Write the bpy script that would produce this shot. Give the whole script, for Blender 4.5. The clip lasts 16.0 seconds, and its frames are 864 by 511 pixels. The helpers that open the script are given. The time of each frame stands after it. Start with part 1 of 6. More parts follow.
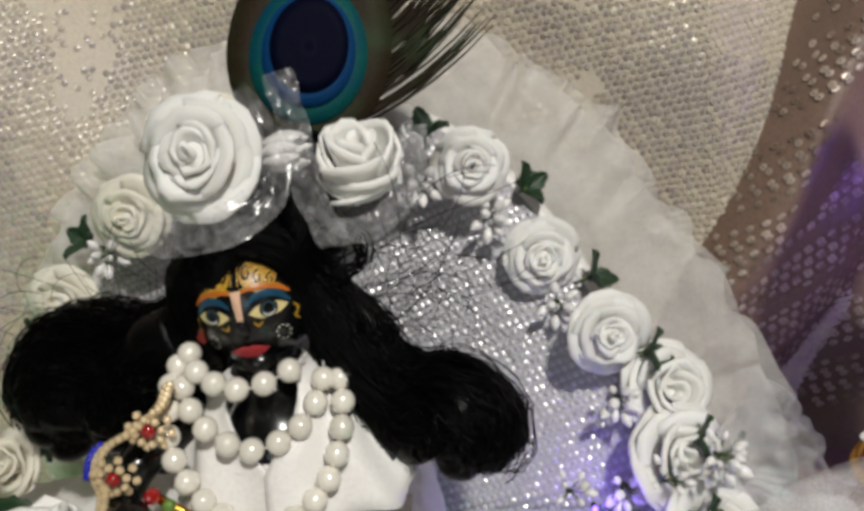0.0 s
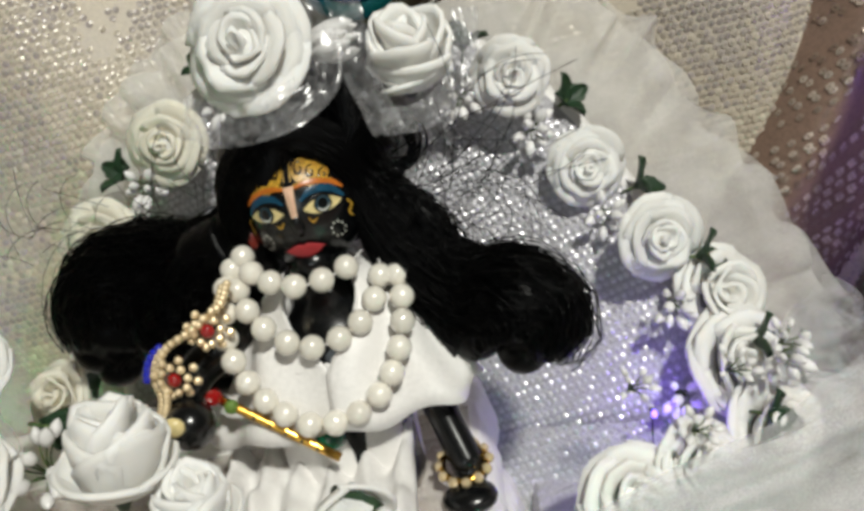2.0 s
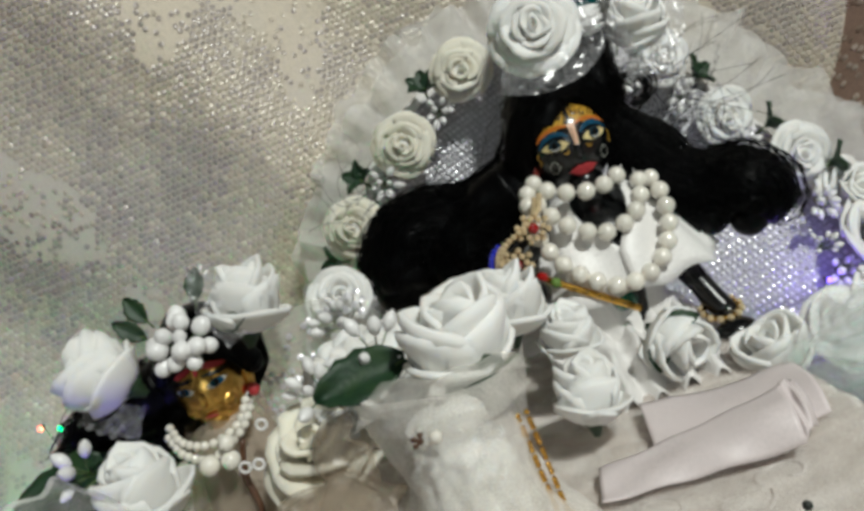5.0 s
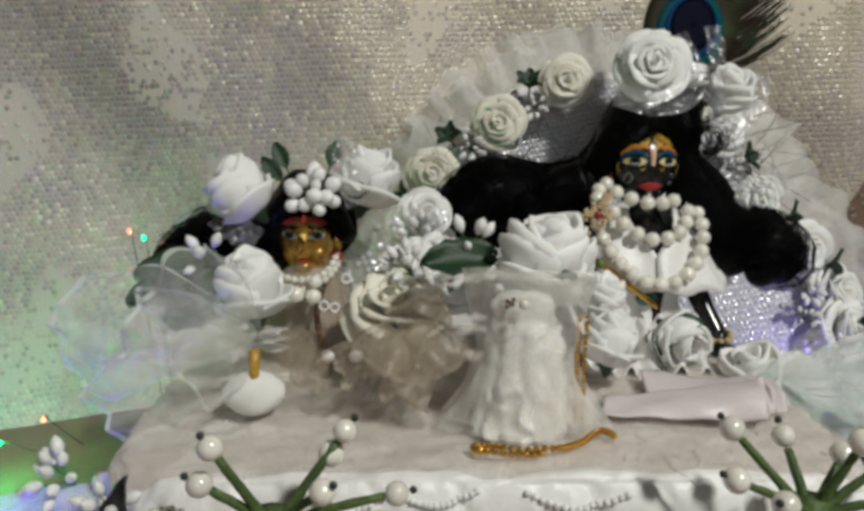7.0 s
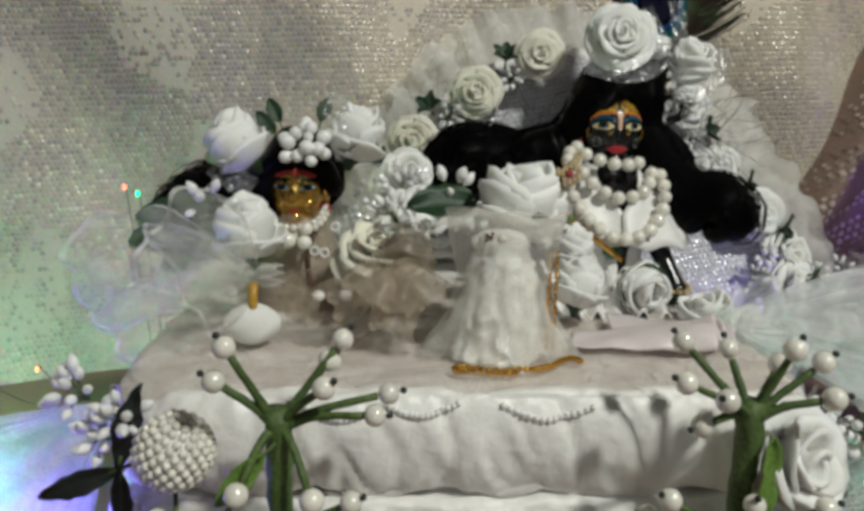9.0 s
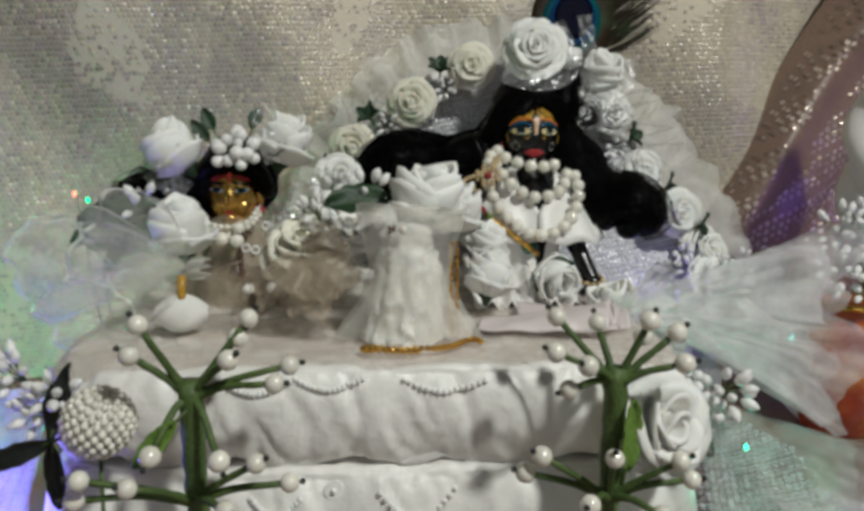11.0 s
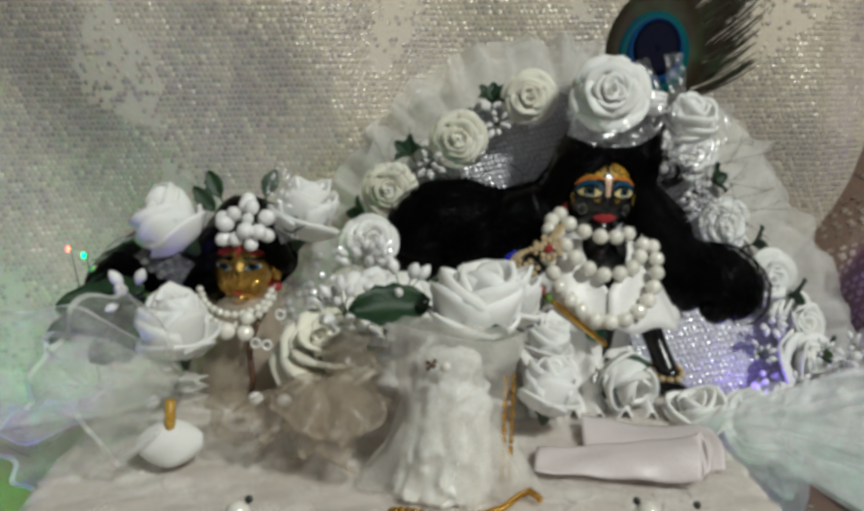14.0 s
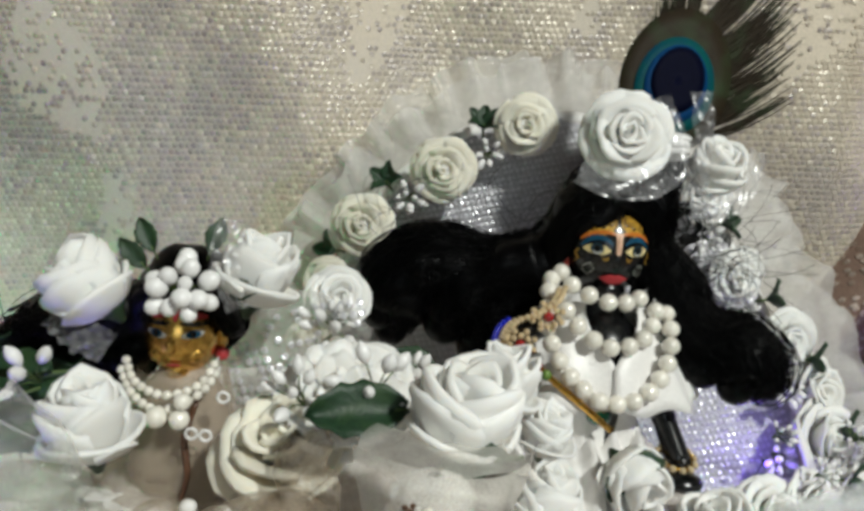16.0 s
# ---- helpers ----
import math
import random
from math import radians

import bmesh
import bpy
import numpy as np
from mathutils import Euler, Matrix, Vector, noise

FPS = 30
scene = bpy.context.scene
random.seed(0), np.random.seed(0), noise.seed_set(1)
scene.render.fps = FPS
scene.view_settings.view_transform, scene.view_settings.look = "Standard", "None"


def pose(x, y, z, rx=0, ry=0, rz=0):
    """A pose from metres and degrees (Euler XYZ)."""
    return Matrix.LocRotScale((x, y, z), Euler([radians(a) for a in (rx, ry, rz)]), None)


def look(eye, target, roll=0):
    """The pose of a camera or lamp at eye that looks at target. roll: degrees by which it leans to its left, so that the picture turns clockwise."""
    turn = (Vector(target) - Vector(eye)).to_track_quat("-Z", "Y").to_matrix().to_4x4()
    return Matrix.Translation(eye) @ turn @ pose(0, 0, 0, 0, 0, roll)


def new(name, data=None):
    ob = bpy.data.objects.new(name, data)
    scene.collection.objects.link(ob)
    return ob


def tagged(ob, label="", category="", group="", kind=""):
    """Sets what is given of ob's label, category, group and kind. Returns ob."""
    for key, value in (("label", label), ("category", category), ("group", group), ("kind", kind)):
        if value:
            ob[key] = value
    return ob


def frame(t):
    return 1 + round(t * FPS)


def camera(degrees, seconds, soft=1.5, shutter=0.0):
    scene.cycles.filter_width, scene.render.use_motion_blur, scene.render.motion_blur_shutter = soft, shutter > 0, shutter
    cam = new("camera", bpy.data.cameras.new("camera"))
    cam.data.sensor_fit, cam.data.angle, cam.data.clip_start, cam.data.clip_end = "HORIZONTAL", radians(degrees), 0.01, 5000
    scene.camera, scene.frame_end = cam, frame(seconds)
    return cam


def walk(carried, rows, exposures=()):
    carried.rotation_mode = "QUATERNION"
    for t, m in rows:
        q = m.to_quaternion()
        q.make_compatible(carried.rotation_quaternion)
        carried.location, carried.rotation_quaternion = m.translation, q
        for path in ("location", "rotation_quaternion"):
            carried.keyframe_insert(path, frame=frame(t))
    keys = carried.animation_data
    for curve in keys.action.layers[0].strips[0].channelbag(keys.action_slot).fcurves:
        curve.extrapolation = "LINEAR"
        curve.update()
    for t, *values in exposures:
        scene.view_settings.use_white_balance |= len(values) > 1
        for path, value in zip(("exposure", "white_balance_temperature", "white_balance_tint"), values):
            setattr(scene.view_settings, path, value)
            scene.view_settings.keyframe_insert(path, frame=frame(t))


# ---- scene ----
cam = camera(60.9, 16.0, soft=3.6)
METRES, EYE, TILT, LEAN, TURN = 0.64, 0.265, -17.0, 10.0, 0.0
ROWS = [
    (0.0, 0.0, 0.0, 0.0, 0.0, 0.0, 0.0),
    (0.5, -0.0089, -0.0053, 0.0148, 2.41, -0.44, -0.54),
    (1.0, 0.0065, -0.0099, 0.0208, 3.89, -0.41, 0.04),
    (1.5, 0.0091, -0.003, 0.0008, 1.31, -0.68, 0.85),
    (2.0, -0.0233, 0.0073, -0.0444, 0.65, -1.03, 2.27),
    (2.5, -0.0451, -0.0108, -0.0662, 0.01, 1.82, 6.86),
    (3.0, -0.0914, -0.035, -0.0881, -1.78, 4.95, 12.3),
    (3.5, -0.1194, -0.0572, -0.0923, -1.25, 5.88, 15.68),
    (4.0, -0.152, -0.059, -0.1119, -2.06, 6.09, 13.79),
    (4.5, -0.1789, -0.0672, -0.1235, -2.04, 5.75, 12.6),
    (5.0, -0.2058, -0.1159, -0.135, -0.36, 6.45, 10.58),
    (7.5, -0.3, -0.213, -0.2188, -6.87, 8.19, -11.68),
    (8.0, -0.3055, -0.2294, -0.2288, -6.53, 7.97, -11.1),
    (8.5, -0.311, -0.2285, -0.2443, -8.44, 7.8, -10.3),
    (9.0, -0.296, -0.2328, -0.2453, -8.21, 7.89, -10.07),
    (9.5, -0.2516, -0.2368, -0.2562, -8.91, 8.03, -8.79),
    (12.0, -0.2523, -0.313, -0.2588, -9.25, 10.65, -9.3),
    (12.5, -0.2547, -0.3191, -0.26, -8.54, 11.16, -9.63),
    (13.0, -0.2521, -0.2846, -0.2429, -7.7, 10.19, -9.51),
    (13.5, -0.2549, -0.2272, -0.2017, -6.49, 8.86, -9.89),
    (14.0, -0.2601, -0.1894, -0.1586, -6.44, 6.23, -11.11),
    (14.5, -0.2695, -0.166, -0.1291, -5.96, 4.79, -12.32),
    (15.0, -0.27, -0.1296, -0.1101, -6.61, 5.13, -12.7),
    (15.5, -0.2804, -0.1207, -0.1042, -6.91, 5.73, -12.79),
    (16.0, -0.2673, -0.1081, -0.105, -8.89, 5.91, -12.85),
]
walk(cam, [(t, pose(0, 0, EYE, TILT, LEAN, TURN) @ pose(METRES * x, METRES * y, METRES * z, 90 + pitch, roll, yaw)) for t, x, y, z, yaw, pitch, roll in ROWS],
     exposures=[(0.0, -0.58, 6750, 9), (1.5, -0.54, 6700, 7), (2.5, -0.32, 6700, 4), (4.0, -0.33, 6600, 4), (5.0, -0.60, 6400, 3), (8.0, -0.78, 6600, 6), (9.5, -0.82, 6550, 1), (12.5, -0.84, 6450, 5), (14.5, -0.68, 6400, 1), (16.0, -0.44, 6450, 3)])

# ---- world and light ----
world = bpy.data.worlds.new("room_air")
scene.world = world
world.use_nodes = True
world.node_tree.nodes["Background"].inputs[0].default_value = (0.9, 0.93, 1.0, 1)
world.node_tree.nodes["Background"].inputs[1].default_value = 0.005


def lamp(name, kind, where, power, colour, size, target=None):
    data = bpy.data.lights.new(name, kind)
    data.energy, data.color = power, colour
    if kind == "AREA":
        data.shape, data.size = "DISK", size
    else:
        data.shadow_soft_size = size
    ob = new(name, data)
    ob.matrix_world = look(where, target) if target else pose(*where)
    return ob


lamp("ceiling_bulb_light", "AREA", (0.44, -0.80, 1.28), 29.0, (1.0, 0.985, 0.95), 0.12, (-0.1, 0.2, 0.1))
# added fill lamp with no source in the room; lifts the front faces
lamp("window_glow_light", "AREA", (-0.35, -1.9, 0.55), 4.6, (0.86, 0.94, 1.0), 0.8, (-0.1, 0.2, 0.1))
LEDS = [
    ((0.030, 0.232, 0.088), (0.22, 0.12, 1.0), 0.026),
    ((0.270, 0.250, 0.130), (0.30, 0.16, 1.0), 0.40),
    ((0.125, 0.240, 0.060), (0.08, 0.90, 0.72), 0.04),
    ((-0.340, 0.070, 0.034), (0.18, 0.15, 1.0), 0.72),
    ((-0.335, 0.240, 0.148), (0.01, 0.85, 0.30), 0.04),
    ((-0.341, 0.236, 0.152), (1.0, 0.16, 0.12), 0.025),
    ((-0.420, 0.240, 0.030), (0.01, 0.85, 0.22), 0.42),
    ((-0.400, 0.250, 0.040), (1.0, 0.20, 0.12), 0.07),
    ((0.000, 0.074, 0.056), (0.02, 0.90, 0.50), 0.06),
]
for at, colour, power in LEDS:
    lamp("led_light", "POINT", at, power, colour, 0.004)


# ---- materials ----
def material(name, colour, rough=0.5, metal=0.0, grain=300.0, vary=0.12, bump=0.0, coat=0.0, sub=0.0, second=None, patch=30.0, per="", spec=0.5, lo=0.88, deep=0.0006):
    """A surface with variation at two scales: fine grain and wide patches."""
    m = bpy.data.materials.new(name)
    m.use_nodes = True
    nt = m.node_tree
    b = nt.nodes["Principled BSDF"]
    tc = nt.nodes.new("ShaderNodeTexCoord")
    n1, n2 = nt.nodes.new("ShaderNodeTexNoise"), nt.nodes.new("ShaderNodeTexNoise")
    n1.inputs["Scale"].default_value, n2.inputs["Scale"].default_value = grain, patch
    n1.inputs["Detail"].default_value = n2.inputs["Detail"].default_value = 3
    nt.links.new(tc.outputs["Object"], n1.inputs["Vector"])
    nt.links.new(tc.outputs["Object"], n2.inputs["Vector"])
    dark = tuple(c * (1 - vary * 2) for c in colour)
    m1, m2 = nt.nodes.new("ShaderNodeMix"), nt.nodes.new("ShaderNodeMix")
    m1.data_type = m2.data_type = "RGBA"
    m1.inputs[6].default_value = (*dark, 1)
    m1.inputs[7].default_value = (*colour, 1)
    ramp = nt.nodes.new("ShaderNodeMapRange")
    ramp.inputs[1].default_value, ramp.inputs[2].default_value = 0.3, 0.6
    nt.links.new(n1.outputs[0], ramp.inputs[0])
    nt.links.new(ramp.outputs[0], m1.inputs[0])
    nt.links.new(m1.outputs[2], m2.inputs[6])
    m2.inputs[7].default_value = (*(second or tuple(c * (1 - vary) for c in colour)), 1)
    ramp2 = nt.nodes.new("ShaderNodeMapRange")
    ramp2.inputs[1].default_value, ramp2.inputs[2].default_value = 0.45, 0.7
    wide = n2.outputs[0]
    if per == "island":
        # each small piece leans to one colour or the other
        shift = nt.nodes.new("ShaderNodeMath")
        shift.operation = "MULTIPLY_ADD"
        shift.inputs[1].default_value = 0.30
        nt.links.new(nt.nodes.new("ShaderNodeNewGeometry").outputs["Random Per Island"], shift.inputs[0])
        nt.links.new(wide, shift.inputs[2])
        wide = shift.outputs[0]
        ramp2.inputs[1].default_value, ramp2.inputs[2].default_value = 0.64, 0.74
    nt.links.new(wide, ramp2.inputs[0])
    nt.links.new(ramp2.outputs[0], m2.inputs[0])
    out = m2.outputs[2]
    if per:
        if per == "object":
            rnd = nt.nodes.new("ShaderNodeObjectInfo").outputs["Random"]
        else:
            rnd = nt.nodes.new("ShaderNodeNewGeometry").outputs["Random Per Island"]
        hs = nt.nodes.new("ShaderNodeHueSaturation")
        mr = nt.nodes.new("ShaderNodeMapRange")
        mr.inputs[3].default_value, mr.inputs[4].default_value = lo, 1.08
        nt.links.new(rnd, mr.inputs[0])
        nt.links.new(mr.outputs[0], hs.inputs["Value"])
        nt.links.new(out, hs.inputs["Color"])
        out = hs.outputs[0]
    nt.links.new(out, b.inputs["Base Color"])
    b.inputs["Roughness"].default_value, b.inputs["Metallic"].default_value = rough, metal
    b.inputs["Coat Weight"].default_value = coat
    b.inputs["Coat Roughness"].default_value = 0.14
    b.inputs["Specular IOR Level"].default_value = spec
    b.inputs["Subsurface Weight"].default_value = sub
    b.inputs["Subsurface Scale"].default_value = 0.4
    b.inputs["Subsurface Radius"].default_value = (0.005, 0.0045, 0.004)
    if bump:
        bp = nt.nodes.new("ShaderNodeBump")
        bp.inputs["Strength"].default_value, bp.inputs["Distance"].default_value = bump, deep
        nt.links.new(n1.outputs[0], bp.inputs["Height"])
        nt.links.new(bp.outputs[0], b.inputs["Normal"])
    return m


def sheer(name, colour, cover=0.5, rough=0.8, gloss=0.0, weave=2500.0):
    """A net or film: part of the light goes straight through, the rest scatters on both sides."""
    m = bpy.data.materials.new(name)
    m.use_nodes = True
    nt = m.node_tree
    nt.nodes.remove(nt.nodes["Principled BSDF"])
    out = nt.nodes["Material Output"]
    tr, di, tl, gl = (nt.nodes.new("ShaderNodeBsdf" + k) for k in ("Transparent", "Diffuse", "Translucent", "Glossy"))
    di.inputs[0].default_value = tl.inputs[0].default_value = (*colour, 1)
    gl.inputs[0].default_value = (1, 1, 1, 1)
    gl.inputs["Roughness"].default_value = rough
    tc = nt.nodes.new("ShaderNodeTexCoord")
    nz, nf = nt.nodes.new("ShaderNodeTexNoise"), nt.nodes.new("ShaderNodeTexNoise")
    nz.inputs["Scale"].default_value, nf.inputs["Scale"].default_value = 60, weave
    nt.links.new(tc.outputs["Object"], nz.inputs["Vector"])
    nt.links.new(tc.outputs["Object"], nf.inputs["Vector"])
    add = nt.nodes.new("ShaderNodeMath")
    add.operation = "ADD"
    nt.links.new(nz.outputs[0], add.inputs[0])
    nt.links.new(nf.outputs[0], add.inputs[1])
    mr = nt.nodes.new("ShaderNodeMapRange")
    mr.inputs[1].default_value, mr.inputs[2].default_value = 0.6, 1.4
    mr.inputs[3].default_value, mr.inputs[4].default_value = max(0.0, cover - 0.22), min(1.0, cover + 0.22)
    nt.links.new(add.outputs[0], mr.inputs[0])
    body, whole, top = (nt.nodes.new("ShaderNodeMixShader") for _ in range(3))
    body.inputs[0].default_value = 0.4
    nt.links.new(di.outputs[0], body.inputs[1])
    nt.links.new(tl.outputs[0], body.inputs[2])
    top.inputs[0].default_value = gloss
    nt.links.new(body.outputs[0], top.inputs[1])
    nt.links.new(gl.outputs[0], top.inputs[2])
    nt.links.new(mr.outputs[0], whole.inputs[0])
    nt.links.new(tr.outputs[0], whole.inputs[1])
    nt.links.new(top.outputs[0], whole.inputs[2])
    nt.links.new(whole.outputs[0], out.inputs[0])
    return m


def glowing(name, colour, strength):
    m = bpy.data.materials.new(name)
    m.use_nodes = True
    b = m.node_tree.nodes["Principled BSDF"]
    b.inputs["Base Color"].default_value = (*colour, 1)
    b.inputs["Emission Color"].default_value = (*colour, 1)
    b.inputs["Emission Strength"].default_value = strength
    return m


FOAM = material("white_foam", (0.92, 0.91, 0.88), 0.75, spec=0.25, grain=900, vary=0.03, bump=0.15, sub=0.5, patch=120, per="object")
FOAM_CREAM = material("cream_foam", (0.86, 0.82, 0.70), 0.75, spec=0.25, grain=900, vary=0.04, bump=0.15, sub=0.5, patch=120, per="object")
SATIN = material("white_satin", (0.86, 0.84, 0.82), 0.42, grain=700, vary=0.04, bump=0.2, patch=70)
CRINKLE = material("white_crinkled_cloth", (0.90, 0.88, 0.85), 0.42, grain=110, vary=0.04, bump=0.8, patch=40, deep=0.0016)
BEIGE_CLOTH = material("beige_cloth", (0.42, 0.35, 0.28), 0.7, grain=700, vary=0.1, bump=0.3, patch=80)
PINKISH = material("blush_ribbon", (0.76, 0.68, 0.68), 0.4, grain=900, vary=0.05, bump=0.15, patch=60)
PEARL = material("pearl", (0.90, 0.86, 0.77), 0.16, spec=0.9, grain=500, vary=0.04, coat=1.0, sub=0.08, patch=80, per="object")
BERRY = material("white_bud", (0.90, 0.89, 0.88), 0.35, grain=900, vary=0.03, coat=0.2, patch=120, per="object")
LEAF = material("dark_green_leaf", (0.016, 0.050, 0.021), 0.5, grain=700, vary=0.2, bump=0.3, patch=90, second=(0.026, 0.062, 0.018), per="object")
LEAF_BLACK = material("blackish_leaf", (0.012, 0.016, 0.014), 0.5, grain=700, vary=0.2, bump=0.2)
LEAF_LIGHT = material("light_green_leaf", (0.16, 0.28, 0.05), 0.45, grain=700, vary=0.2, bump=0.2)
STEM = material("green_paper_stem", (0.11, 0.17, 0.045), 0.6, grain=600, vary=0.25, bump=0.5, second=(0.04, 0.08, 0.02))
TIP = material("dark_bead_tip", (0.02, 0.025, 0.02), 0.5, vary=0.1)
HAIR = material("black_hair", (0.0007, 0.0007, 0.001), 0.30, spec=0.13, grain=1500, vary=0.2, bump=0.4, patch=200)
BLACK = material("black_gloss_paint", (0.004, 0.0045, 0.005), 0.24, grain=200, vary=0.1, coat=0.25)
GOLD = material("gold_metal", (0.80, 0.46, 0.09), 0.17, metal=1.0, grain=500, vary=0.1, bump=0.1)
BROWN_BEAD = material("brown_bead", (0.11, 0.05, 0.025), 0.35, grain=900, vary=0.2)
GOLD_FACE = material("polished_gold", (0.74, 0.43, 0.09), 0.24, metal=0.95, grain=400, vary=0.05, coat=0.6)
GOLD_PAINT = material("gold_paint", (0.72, 0.42, 0.05), 0.35, grain=1800, vary=0.35, patch=400, second=(0.35, 0.16, 0.02))
RED_PAINT = material("red_paint", (0.60, 0.06, 0.07), 0.3, vary=0.05)
ORANGE_PAINT = material("orange_paint", (0.55, 0.16, 0.02), 0.3, vary=0.1)
BLUE_PAINT = material("blue_paint", (0.012, 0.07, 0.13), 0.25, vary=0.15)
RUST_PAINT = material("rust_red_paint", (0.22, 0.025, 0.015), 0.3, vary=0.1)
IRIS_PAINT = material("grey_blue_paint", (0.035, 0.07, 0.09), 0.22, vary=0.15)
YELLOW_PAINT = material("yellow_paint", (0.82, 0.68, 0.33), 0.3, vary=0.1)
PEACH_PAINT = material("peach_paint", (0.80, 0.52, 0.36), 0.45, vary=0.06)
WHITE_PAINT = material("white_paint", (0.8, 0.8, 0.72), 0.35, vary=0.05)
GREEN_GEM = material("green_gem", (0.0, 0.12, 0.06), 0.08, vary=0.1, coat=1.0)
RED_GEM = material("red_gem", (0.35, 0.01, 0.01), 0.1, vary=0.1, coat=1.0)
BLUE_GEM = material("blue_gem", (0.01, 0.02, 0.5), 0.1, vary=0.1, coat=1.0)
DIAMANTE = material("golden_stones", (0.94, 0.75, 0.46), 0.12, metal=0.4, coat=1.0, vary=0.15, per="object")
TULLE = sheer("white_tulle", (0.95, 0.94, 0.94), 0.22)
TULLE_FRILL = sheer("pleated_tulle", (0.95, 0.94, 0.92), 0.42)
TULLE_DENSE = sheer("gathered_tulle", (0.95, 0.93, 0.94), 0.36)
VEIL = sheer("cream_veil", (0.98, 0.96, 0.91), 0.36, gloss=0.04, rough=0.4)
TULLE_LOOP = sheer("folded_white_tulle", (0.96, 0.95, 0.92), 0.22)
HEM = sheer("doubled_white_hem", (0.97, 0.96, 0.93), 0.48)
SATIN_SHEER = sheer("fine_white_satin", (0.95, 0.94, 0.92), 0.75, gloss=0.05, rough=0.4)
# beige tint that puts the cushion top's dimmer light into colour
TOP_SHADE = sheer("sheer_top_shade", (0.66, 0.57, 0.51), 0.38, gloss=0.08, rough=0.3)
ORGANZA = sheer("beige_organza", (0.62, 0.53, 0.42), 0.36, gloss=0.05, rough=0.35)
FILM = sheer("clear_film", (0.85, 0.85, 0.88), 0.22, gloss=0.16, rough=0.22, weave=400)
BACK_CLOTH = material("cream_sequin_cloth", (0.68, 0.60, 0.48), 0.6, grain=600, vary=0.08, bump=0.3, patch=9, second=(0.58, 0.54, 0.48))
SEQUIN = material("cream_sequins", (0.76, 0.68, 0.55), 0.32, metal=0.06, grain=30, vary=0.10, patch=20, second=(0.43, 0.38, 0.35), per="island", lo=0.80)
SILVER_CLOTH = material("silver_glitter_cloth", (0.62, 0.61, 0.65), 0.45, metal=0.05, grain=1200, vary=0.25, bump=0.5)
SEQUIN_SILVER = material("silver_sequins", (0.80, 0.79, 0.83), 0.3, metal=0.3, grain=300, vary=0.15, per="island")
MAUVE_CLOTH = material("mauve_satin_cloth", (0.26, 0.170, 0.130), 0.42, grain=500, vary=0.12, bump=0.2, patch=12, second=(0.15, 0.10, 0.08))
SEQUIN_PINK = material("pinkish_sequins", (0.66, 0.55, 0.47), 0.28, metal=0.25, grain=60, vary=0.2, patch=20, second=(0.26, 0.19, 0.15), per="island")
WALL = material("cream_wall_paint", (0.40, 0.37, 0.32), 0.8, grain=80, vary=0.05, bump=0.2, patch=2)
FLOOR = material("grey_floor", (0.32, 0.30, 0.28), 0.5, grain=60, vary=0.1, bump=0.1, patch=3)
POT_RED = material("red_glazed_pot", (0.38, 0.05, 0.02), 0.25, grain=90, vary=0.15, coat=0.4, second=(0.5, 0.18, 0.04), patch=40)
FEATHER_BRONZE = material("bronze_feather", (0.03, 0.021, 0.011), 0.6, spec=0.15, grain=1500, vary=0.35, bump=0.4, patch=60, second=(0.03, 0.045, 0.02))
FEATHER_TEAL = material("teal_feather", (0.0, 0.085, 0.085), 0.6, spec=0.15, grain=1500, vary=0.25, bump=0.4, patch=90, second=(0.0, 0.05, 0.09))
FEATHER_NAVY = material("navy_feather", (0.002, 0.003, 0.016), 0.6, spec=0.05, grain=1500, vary=0.3, bump=0.4)
FEATHER_BLUE = material("blue_feather", (0.0, 0.05, 0.17), 0.6, spec=0.15, grain=1500, vary=0.3, bump=0.4)


